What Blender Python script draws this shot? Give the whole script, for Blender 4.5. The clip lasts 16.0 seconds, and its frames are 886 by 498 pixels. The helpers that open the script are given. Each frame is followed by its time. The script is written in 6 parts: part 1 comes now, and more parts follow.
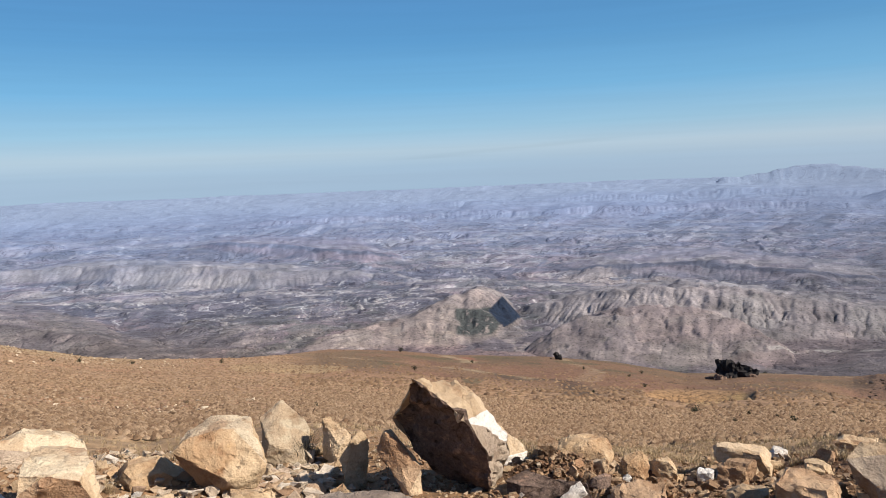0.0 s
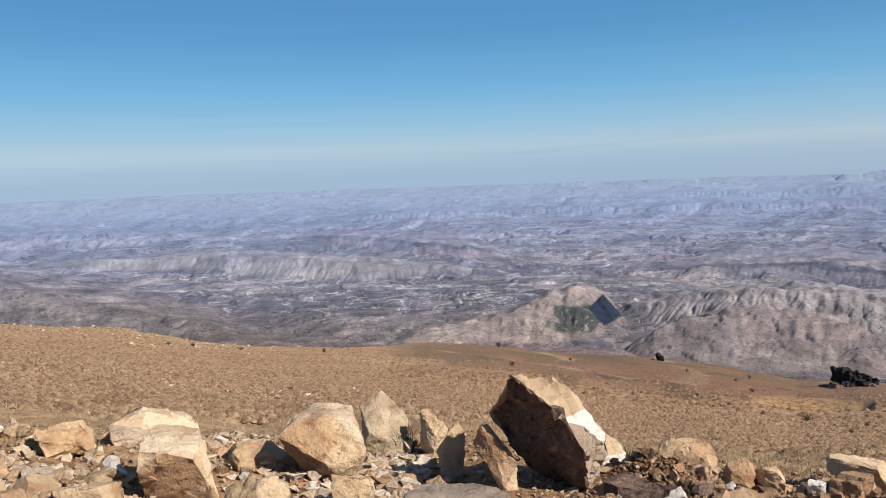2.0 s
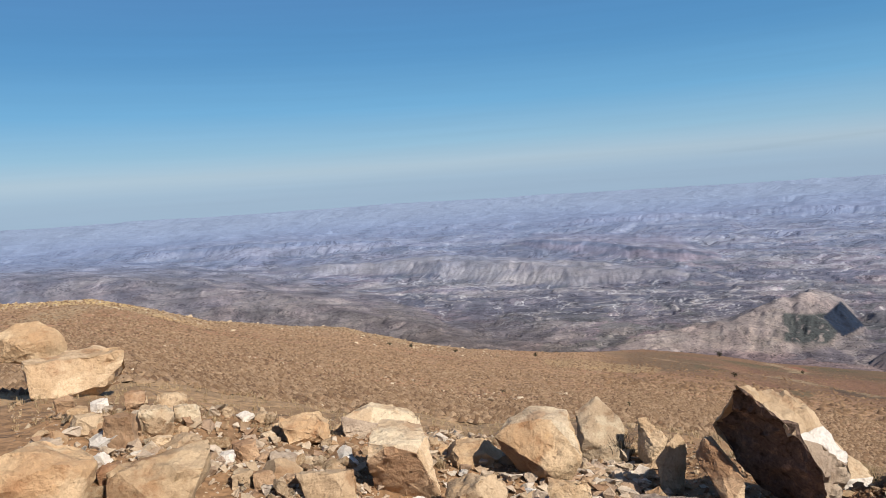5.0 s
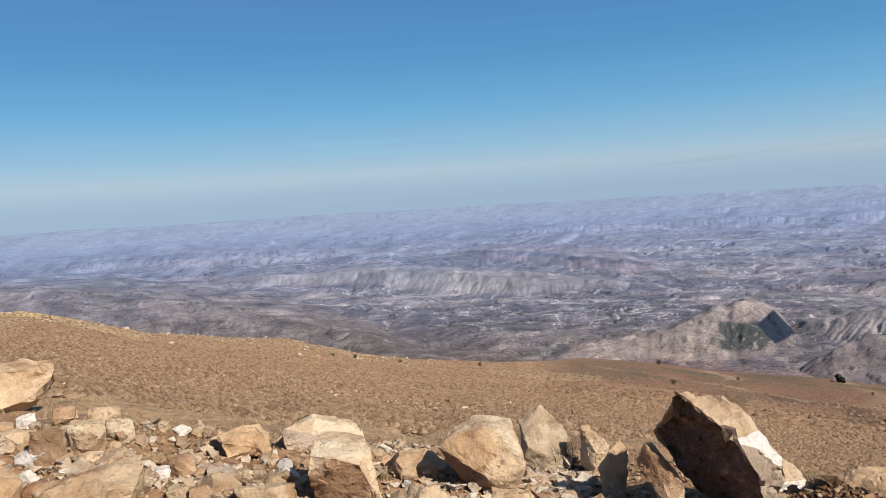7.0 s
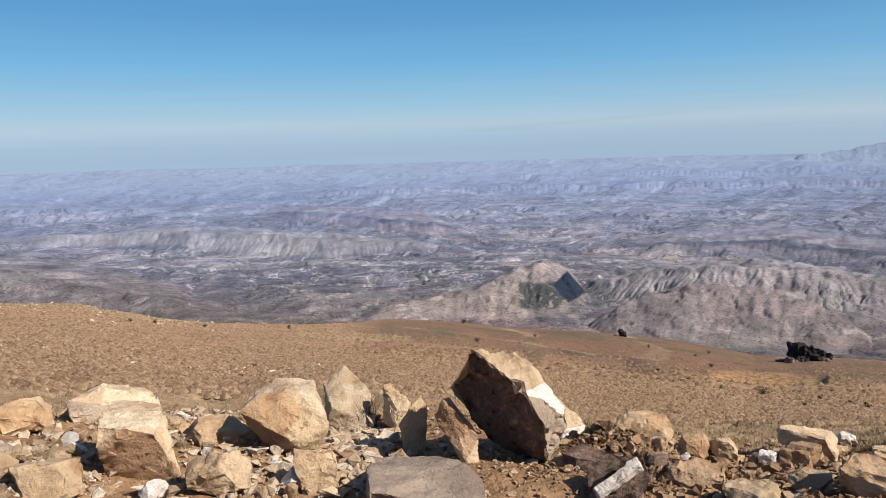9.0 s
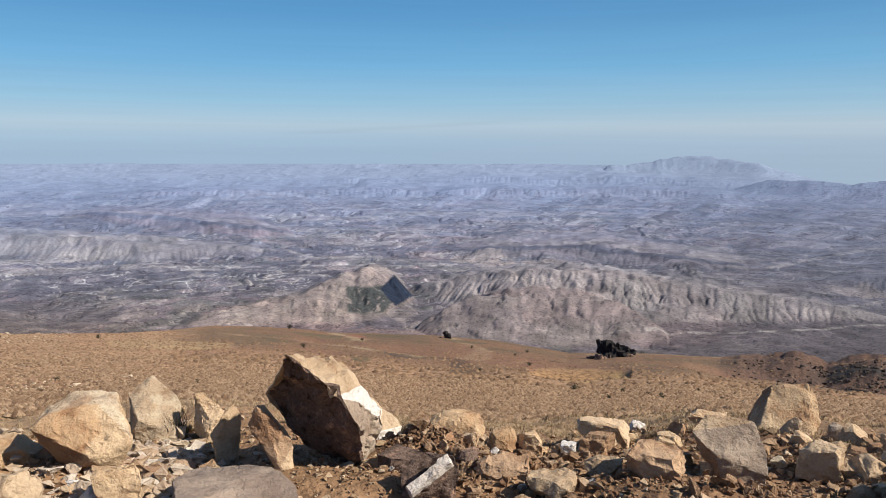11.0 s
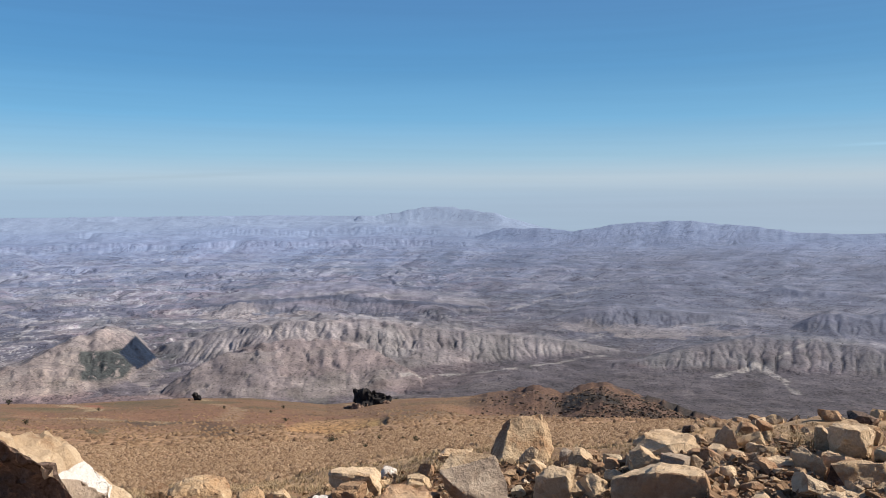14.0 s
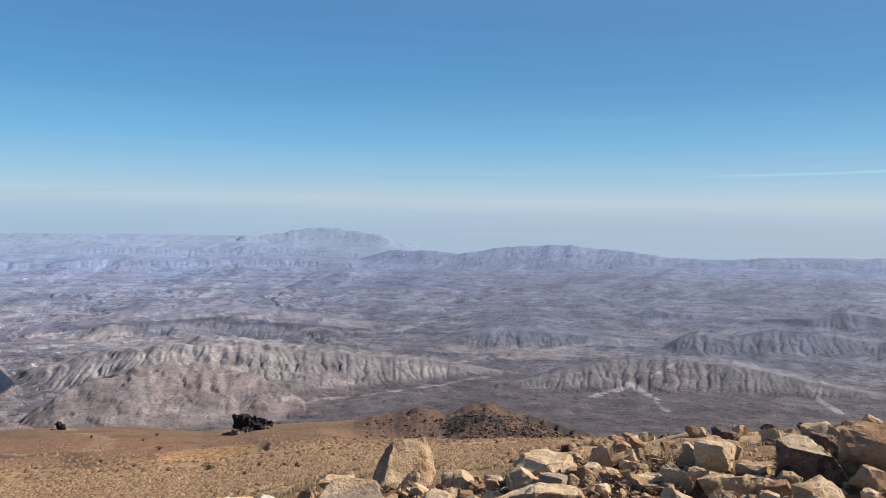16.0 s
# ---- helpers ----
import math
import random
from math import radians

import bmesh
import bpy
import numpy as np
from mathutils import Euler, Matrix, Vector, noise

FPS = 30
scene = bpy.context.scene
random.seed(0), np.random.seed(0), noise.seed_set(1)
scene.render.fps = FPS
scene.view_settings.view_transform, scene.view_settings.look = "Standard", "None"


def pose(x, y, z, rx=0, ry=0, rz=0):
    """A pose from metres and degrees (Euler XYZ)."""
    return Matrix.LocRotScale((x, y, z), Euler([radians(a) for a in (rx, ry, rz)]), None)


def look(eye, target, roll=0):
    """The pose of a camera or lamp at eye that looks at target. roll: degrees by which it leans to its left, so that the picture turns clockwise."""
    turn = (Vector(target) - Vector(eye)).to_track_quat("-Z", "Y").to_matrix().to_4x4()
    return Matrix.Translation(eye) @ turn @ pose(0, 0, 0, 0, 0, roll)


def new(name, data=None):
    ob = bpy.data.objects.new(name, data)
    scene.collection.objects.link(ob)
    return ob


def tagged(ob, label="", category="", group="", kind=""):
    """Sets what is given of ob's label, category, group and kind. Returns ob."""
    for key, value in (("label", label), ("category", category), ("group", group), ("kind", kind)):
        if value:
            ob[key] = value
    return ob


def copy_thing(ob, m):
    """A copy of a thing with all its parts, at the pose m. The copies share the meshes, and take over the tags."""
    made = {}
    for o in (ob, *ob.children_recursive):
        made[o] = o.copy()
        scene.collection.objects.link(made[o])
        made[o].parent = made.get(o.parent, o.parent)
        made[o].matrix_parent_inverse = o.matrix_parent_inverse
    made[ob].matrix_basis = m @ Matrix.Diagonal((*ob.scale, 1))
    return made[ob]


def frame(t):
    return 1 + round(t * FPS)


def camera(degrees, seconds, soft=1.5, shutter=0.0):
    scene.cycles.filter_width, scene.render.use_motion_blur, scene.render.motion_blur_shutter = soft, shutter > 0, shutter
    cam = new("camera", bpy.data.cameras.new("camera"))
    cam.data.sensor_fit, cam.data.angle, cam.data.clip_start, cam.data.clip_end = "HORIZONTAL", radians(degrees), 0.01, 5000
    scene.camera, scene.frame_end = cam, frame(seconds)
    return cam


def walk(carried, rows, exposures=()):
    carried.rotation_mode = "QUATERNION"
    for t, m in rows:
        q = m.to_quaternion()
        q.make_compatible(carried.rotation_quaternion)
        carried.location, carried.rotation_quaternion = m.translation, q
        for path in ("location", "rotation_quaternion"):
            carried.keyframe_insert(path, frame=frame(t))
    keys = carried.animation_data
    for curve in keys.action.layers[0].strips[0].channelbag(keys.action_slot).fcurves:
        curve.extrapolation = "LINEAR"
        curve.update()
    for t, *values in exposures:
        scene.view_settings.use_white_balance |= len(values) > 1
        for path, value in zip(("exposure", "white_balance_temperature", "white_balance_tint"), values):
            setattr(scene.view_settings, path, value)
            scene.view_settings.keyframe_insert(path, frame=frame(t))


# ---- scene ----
cam = camera(59.81, 16.0, soft=0.65)
EYE = 1.65
walk(cam, [
    (0.00, pose(-0.000, 0.000, EYE + 0.000, 90 - 5.38, 2.20, 0.00)),
    (0.50, pose(-0.003, -0.007, EYE + 0.001, 90 - 5.55, 2.29, 1.34)),
    (1.00, pose(-0.006, -0.002, EYE - 0.001, 90 - 5.72, 2.34, 2.81)),
    (1.50, pose(-0.003, -0.003, EYE + 0.000, 90 - 5.84, 2.21, 5.03)),
    (2.00, pose(-0.001, -0.014, EYE + 0.004, 90 - 5.47, 1.91, 7.45)),
    (2.50, pose(-0.000, -0.022, EYE + 0.007, 90 - 5.10, 1.54, 10.55)),
    (3.00, pose(-0.003, -0.027, EYE + 0.008, 90 - 4.65, 1.83, 13.65)),
    (3.50, pose(-0.003, -0.026, EYE + 0.007, 90 - 4.54, 2.25, 16.16)),
    (4.00, pose(-0.004, -0.033, EYE + 0.007, 90 - 4.48, 2.50, 18.22)),
    (4.50, pose(-0.009, -0.049, EYE + 0.009, 90 - 4.52, 3.20, 21.53)),
    (4.70, pose(-0.012, -0.052, EYE + 0.009, 90 - 4.55, 3.41, 22.26)),
    (5.75, pose(-0.020, -0.045, EYE + 0.003, 90 - 3.94, 3.93, 23.53)),
    (6.80, pose(-0.020, -0.019, EYE - 0.005, 90 - 3.72, 3.47, 19.52)),
    (7.00, pose(-0.022, -0.019, EYE - 0.005, 90 - 3.87, 3.34, 18.82)),
    (7.50, pose(-0.016, -0.013, EYE - 0.006, 90 - 4.34, 3.06, 16.55)),
    (8.00, pose(-0.005, -0.014, EYE - 0.007, 90 - 5.74, 2.67, 13.07)),
    (8.50, pose(0.007, -0.015, EYE - 0.009, 90 - 6.77, 2.07, 8.68)),
    (9.00, pose(0.020, -0.029, EYE - 0.001, 90 - 7.27, 1.43, 4.95)),
    (9.20, pose(0.025, -0.057, EYE + 0.006, 90 - 7.38, 1.21, 4.12)),
    (10.25, pose(0.058, -0.082, EYE + 0.012, 90 - 7.59, 0.25, -2.60)),
    (11.30, pose(0.098, -0.063, EYE + 0.002, 90 - 6.35, -0.50, -9.49)),
    (11.50, pose(0.104, -0.066, EYE + 0.004, 90 - 5.61, -0.66, -10.62)),
    (12.00, pose(0.124, -0.046, EYE - 0.005, 90 - 5.01, -1.07, -14.27)),
    (12.50, pose(0.139, -0.045, EYE - 0.009, 90 - 4.45, -1.30, -16.55)),
    (13.00, pose(0.145, -0.048, EYE - 0.007, 90 - 4.18, -1.04, -19.14)),
    (13.50, pose(0.153, -0.049, EYE - 0.013, 90 - 3.82, -0.54, -22.38)),
    (14.00, pose(0.159, -0.041, EYE - 0.015, 90 - 3.28, 0.02, -26.02)),
    (14.50, pose(0.166, -0.037, EYE - 0.016, 90 - 3.50, -0.09, -29.91)),
    (15.00, pose(0.169, -0.035, EYE - 0.017, 90 - 3.74, -0.34, -31.92)),
    (15.50, pose(0.175, -0.033, EYE - 0.016, 90 - 2.88, -0.81, -33.50)),
    (16.00, pose(0.180, -0.033, EYE - 0.014, 90 - 1.58, -0.95, -34.43)),
], exposures=[(0.0, 0.54), (2.0, 0.50), (4.5, 0.40), (7.0, 0.42), (9.0, 0.52), (12.5, 0.49), (16.0, 0.59)])

# ---------------- sky and sun ----------------
SUN_AZ, SUN_EL = 115.0, 39.0          # clockwise from straight ahead, above the horizon
world = bpy.data.worlds.new("sky")
scene.world = world
world.use_nodes = True
wn, wl = world.node_tree.nodes, world.node_tree.links
wn.clear()
w_out = wn.new("ShaderNodeOutputWorld")
w_bg = wn.new("ShaderNodeBackground")
w_sky = wn.new("ShaderNodeTexSky")
w_sky.sky_type = "NISHITA"
w_sky.sun_disc = False
w_sky.sun_elevation = radians(SUN_EL)
w_sky.sun_rotation = radians(SUN_AZ)
w_sky.altitude = 1500
w_sky.air_density = 1.0
w_sky.dust_density = 1.5
w_sky.ozone_density = 1.5
w_bg.inputs["Strength"].default_value = 0.075
# a dusty lower sky: the clear sky's colour gives way to blue, then to pale dust towards the horizon
w_co = wn.new("ShaderNodeTexCoord")
w_xyz = wn.new("ShaderNodeSeparateXYZ")
wl.new(w_co.outputs["Generated"], w_xyz.inputs[0])
w_dust = wn.new("ShaderNodeValToRGB")
stops = [(.0, (3.3, 4.65, 6.25)), (.014, (3.4, 4.85, 6.45)), (.034, (4.15, 5.5, 6.7)), (.062, (2.9, 5.1, 6.9)), (.11, (1.6, 4.2, 6.9)), (.17, (.97, 3.1, 5.9)), (.25, (.70, 2.4, 5.15)), (.5, (.5, 1.7, 4.3))]
w_el = w_dust.color_ramp.elements
w_el[0].position, w_el[0].color = stops[0][0], (*stops[0][1], 1)
w_el[1].position, w_el[1].color = stops[-1][0], (*stops[-1][1], 1)
for p, col in stops[1:-1]:
    w_el.new(p).color = (*col, 1)
wl.new(w_xyz.outputs["Z"], w_dust.inputs[0])
w_fade = wn.new("ShaderNodeMapRange")
wl.new(w_xyz.outputs["Z"], w_fade.inputs[0])
w_fade.inputs[1].default_value, w_fade.inputs[2].default_value = .2, .7
w_fade.inputs[3].default_value, w_fade.inputs[4].default_value = .92, .0
STREAKS = ((-4, 13, 1.35, 2.3, .28, -.05), (53.5, 69, 3.88, 4.25, .14, .16))
# thin dust streaks lying level over the horizon
w_map = wn.new("ShaderNodeMapping")
w_map.inputs["Scale"].default_value = (1.6, 1.6, 60)
wl.new(w_co.outputs["Generated"], w_map.inputs["Vector"])
w_noise = wn.new("ShaderNodeTexNoise")
w_noise.inputs["Scale"].default_value, w_noise.inputs["Detail"].default_value = 2.2, 4
wl.new(w_map.outputs[0], w_noise.inputs["Vector"])
w_streak = wn.new("ShaderNodeMapRange")
wl.new(w_noise.outputs["Fac"], w_streak.inputs[0])
w_streak.inputs[1].default_value, w_streak.inputs[2].default_value = .3, .7
w_streak.inputs[3].default_value, w_streak.inputs[4].default_value = .98, 1.02
w_mul = wn.new("ShaderNodeVectorMath")
w_mul.operation = "SCALE"
wl.new(w_dust.outputs[0], w_mul.inputs[0])
# slightly dimmer towards the right, to suit the view's darker right side
w_side = wn.new("ShaderNodeMath")
w_side.operation = "MULTIPLY_ADD"
wl.new(w_xyz.outputs["X"], w_side.inputs[0])
w_side.inputs[1].default_value, w_side.inputs[2].default_value = -.03, .985
w_both = wn.new("ShaderNodeMath")
w_both.operation = "MULTIPLY"
wl.new(w_side.outputs[0], w_both.inputs[0])


def math_node(kind, *values):
    m = wn.new("ShaderNodeMath")
    m.operation = kind
    for k, v in enumerate(values):
        if isinstance(v, (int, float)):
            m.inputs[k].default_value = v
        else:
            wl.new(v, m.inputs[k])
    return m.outputs[0]


def veil(src, lo, hi, a, b):
    r = wn.new("ShaderNodeMapRange")
    r.interpolation_type = "SMOOTHSTEP"
    wl.new(src, r.inputs[0])
    r.inputs[1].default_value, r.inputs[2].default_value, r.inputs[3].default_value, r.inputs[4].default_value = lo, hi, a, b
    return r.outputs[0]


# thin streaks of cloud and smoke: bearing from, to, height at each end (degrees), half width, strength
w_bear = math_node("MULTIPLY", math_node("ARCTAN2", w_xyz.outputs["X"], w_xyz.outputs["Y"]), 57.2958)
w_rise = math_node("MULTIPLY", math_node("ARCSINE", w_xyz.outputs["Z"]), 57.2958)
w_wisp = math_node("MULTIPLY", w_streak.outputs[0], 1.0)
for b0, b1, h0, h1, half, power in STREAKS:
    line = math_node("MULTIPLY_ADD", w_bear, (h1 - h0) / (b1 - b0), h0 - b0 * (h1 - h0) / (b1 - b0))
    off = math_node("ABSOLUTE", math_node("SUBTRACT", w_rise, math_node("MULTIPLY_ADD", w_noise.outputs["Fac"], half * 2, math_node("SUBTRACT", line, half))))
    body = math_node("MULTIPLY", veil(off, 0, half, 1, 0), math_node("MULTIPLY", veil(w_bear, b0 - 2, b0 + 4, 0, 1), veil(w_bear, b1 - 3, b1 + 3, 1, 0)))
    w_wisp = math_node("MULTIPLY_ADD", body, power, w_wisp)
wl.new(w_wisp, w_both.inputs[1])
wl.new(w_both.outputs[0], w_mul.inputs["Scale"])
w_mix = wn.new("ShaderNodeMix")
w_mix.data_type = "RGBA"
wl.new(w_fade.outputs[0], w_mix.inputs[0])
wl.new(w_sky.outputs[0], w_mix.inputs[6])
# a warmer, dustier sky on the sun's side
w_warm = wn.new("ShaderNodeValToRGB")
w_warm.color_ramp.elements[0].position, w_warm.color_ramp.elements[0].color = .0, (1, 1, 1, 1)
w_warm.color_ramp.elements[1].position, w_warm.color_ramp.elements[1].color = .9, (1.13, 1.02, .97, 1)
wl.new(w_xyz.outputs["X"], w_warm.inputs[0])
w_tint = wn.new("ShaderNodeVectorMath")
w_tint.operation = "MULTIPLY"
wl.new(w_mul.outputs[0], w_tint.inputs[0])
wl.new(w_warm.outputs[0], w_tint.inputs[1])
wl.new(w_tint.outputs[0], w_mix.inputs[7])
wl.new(w_mix.outputs[2], w_bg.inputs["Color"])
wl.new(w_bg.outputs[0], w_out.inputs["Surface"])

sun = new("sun", bpy.data.lights.new("sun", "SUN"))
sun.data.energy = 5.0
sun.data.angle = radians(0.5)
sun.data.color = (1.0, 0.89, 0.745)
sun_dir = Vector((math.sin(radians(SUN_AZ)) * math.cos(radians(SUN_EL)),
                  math.cos(radians(SUN_AZ)) * math.cos(radians(SUN_EL)), math.sin(radians(SUN_EL))))
sun.matrix_world = look(sun_dir * 200, (0, 0, 0))

# ---------------- noise and landform ----------------
def hash2(ix, iy, seed):
    h = (ix.astype(np.int64) * 374761393 + iy.astype(np.int64) * 668265263 + seed * 974634777) & 0x7FFFFFFF
    h = ((h ^ (h >> 13)) * 1274126177) & 0x7FFFFFFF
    h = ((h ^ (h >> 15)) * 1103515245) & 0x7FFFFFFF
    return ((h ^ (h >> 11)) & 0xFFFFFF) / float(0x1000000)


def vnoise(x, y, seed=0):
    """Smooth value noise, 0 to 1."""
    x, y = np.asarray(x, float), np.asarray(y, float)
    ix, iy = np.floor(x), np.floor(y)
    fx, fy = x - ix, y - iy
    fx, fy = fx * fx * fx * (fx * (fx * 6 - 15) + 10), fy * fy * fy * (fy * (fy * 6 - 15) + 10)
    a, b = hash2(ix, iy, seed), hash2(ix + 1, iy, seed)
    c, d = hash2(ix, iy + 1, seed), hash2(ix + 1, iy + 1, seed)
    return (a + (b - a) * fx) * (1 - fy) + (c + (d - c) * fx) * fy


def fbm(x, y, octaves=5, seed=0, gain=0.5):
    total, amp, norm = 0.0, 1.0, 0.0
    for k in range(octaves):
        total = total + amp * vnoise(x * 2 ** k + 17.3 * k, y * 2 ** k - 9.1 * k, seed + k)
        norm += amp
        amp *= gain
    return total / norm


def mottle(x, y, octaves=5, seed=0, gain=0.5):
    """The same kind of noise from a table of 256 by 256 values; quicker over many points."""
    table = np.pad(np.random.default_rng(seed).random((256, 256)), (0, 1), mode="wrap").astype(np.float32)
    total, amp, norm = 0.0, 1.0, 0.0
    for k in range(octaves):
        u, v = x * 2 ** k + 17.3 * k, y * 2 ** k - 9.1 * k
        iu, iv = np.floor(u), np.floor(v)
        fu, fv = (u - iu).astype(np.float32), (v - iv).astype(np.float32)
        fu, fv = fu * fu * (3 - 2 * fu), fv * fv * (3 - 2 * fv)
        iu, iv = iu.astype(np.int64) & 255, iv.astype(np.int64) & 255
        a, b, c, d = table[iu, iv], table[iu + 1, iv], table[iu, iv + 1], table[iu + 1, iv + 1]
        total = total + amp * ((a + (b - a) * fu) * (1 - fv) + (c + (d - c) * fu) * fv)
        norm += amp
        amp *= gain
    return total / norm


def ridged(x, y, octaves=4, seed=0, gain=0.55):
    total, amp, norm = 0.0, 1.0, 0.0
    for k in range(octaves):
        total = total + amp * (1 - np.abs(2 * vnoise(x * 2 ** k + 5.7 * k, y * 2 ** k + 3.3 * k, seed + k) - 1))
        norm += amp
        amp *= gain
    return total / norm


def smooth(a, b, x):
    u = np.clip((x - a) / (b - a), 0, 1)
    return u * u * (3 - 2 * u)


def along(az, pairs):
    """A quantity that changes with the bearing: pairs of (bearing, value), bearings falling."""
    p = np.array(sorted(pairs), float)
    return np.interp(az, p[:, 0], p[:, 1])


# depression below the eye (as a tangent), by bearing in degrees, left positive
E_BANK = [(180, .45), (90, .30), (60, .19), (46, .216), (40, .248), (33, .28), (27, .295), (22, .318), (9, .322), (-6, .362),
          (-17, .357), (-26, .335), (-38, .316), (-44, .29), (-50, .272), (-56, .255), (-65, .226), (-90, .25), (-180, .45)]
E_BROW = [(180, -.25), (100, 0.0), (60, .085), (52, .098), (48, .101), (45, .117), (40.6, .144), (39, .148), (35, .161), (31, .169), (29.5, .178), (25.6, .197),
          (22, .209), (15.5, .220), (11.6, .2205), (9, .2185), (4, .226), (0.7, .234), (-4.6, .2385), (-8, .241), (-12, .2465),
          (-17.2, .259), (-19.5, .2575), (-21, .2545), (-26, .253), (-29, .257), (-44.4, .2645), (-47, .2665), (-48.5, .268), (-51.8, .2605), (-55.5, .2467), (-59.1, .2358),
          (-64.7, .216), (-75, .20), (-100, .10), (-180, -.25)]
# how far the rocky knoll's crest stands above that line
KNOLL = [(180, 0), (-26, 0), (-28, .004), (-29.4, .012), (-31, .0145), (-32.8, .0245), (-33.6, .0215), (-34.9, .016), (-36.5, .027), (-37.9, .034), (-39.5, .027), (-42, .016),
         (-44.4, .008), (-46.5, .001), (-48, 0), (-180, 0)]
R_BROW = [(180, 120), (60, 120), (46, 115), (35, 135), (22, 150), (14, 190), (10, 300), (-10, 330), (-20, 325), (-26, 270), (-33, 225), (-41, 225),
          (-46, 205), (-48.5, 40), (-50.5, 17), (-70, 13), (-90, 40), (-180, 120)]
LN = np.log


def near_tan(az, r):
    """Depression of the hillside that the road is cut into, out to its brow."""
    e_in, e_br, r_br = along(az, E_BANK), along(az, E_BROW), along(az, R_BROW)
    lr = LN(np.maximum(r, 1.0))
    knots_r = [LN(1.0) + 0 * az, LN(1.6) + 0 * az, LN(2.6) + 0 * az, LN(4.0) + 0 * az, LN(5.6) + 0 * az, LN(8.5) + 0 * az, LN(np.maximum(r_br, 9.5))]
    knots_e = [1.65 + 0 * az, 1.03 + 0 * az, .64 + 0 * az, .44 + .55 * (e_in - .33), e_in + .022, e_in - .004, e_br]
    e = knots_e[0] + 0 * lr
    for k in range(6):
        u = np.clip((lr - knots_r[k]) / (knots_r[k + 1] - knots_r[k]), 0, 1)
        e = e + (knots_e[k + 1] - knots_e[k]) * u
    e = np.where(r < 2.6, 1.65 / np.maximum(r, .05), e)          # the road's edge is level
    # foot of the rocky knoll
    kn = smooth(-25, -33, az) * smooth(-47.5, -43.5, az)
    e = e + kn * .048 * np.exp(-((lr - LN(150)) / .27) ** 2) * (lr < knots_r[6])
    e = e - along(az, KNOLL) * smooth(LN(125), LN(220), lr)
    return e, r_br


def plain_z(r):
    return -387 + .0633 * r + 13 * smooth(3700, 4800, r)


def ridge_row(points, slope):
    """(bearing, crest elevation, foot elevation) in degrees -> bearings, foot distance, crest distance, height."""
    out = []
    for az, crest, foot in points:
        tc, tb = math.tan(radians(-crest)), math.tan(radians(-foot))
        rb = 387 / (tb + .0633)
        h = max(0.0, (387 - (tc + .0633) * rb) / (1 + (tc + .0633) / slope))
        out.append((az, rb, rb + h / slope, h))
    return np.array(sorted(out))


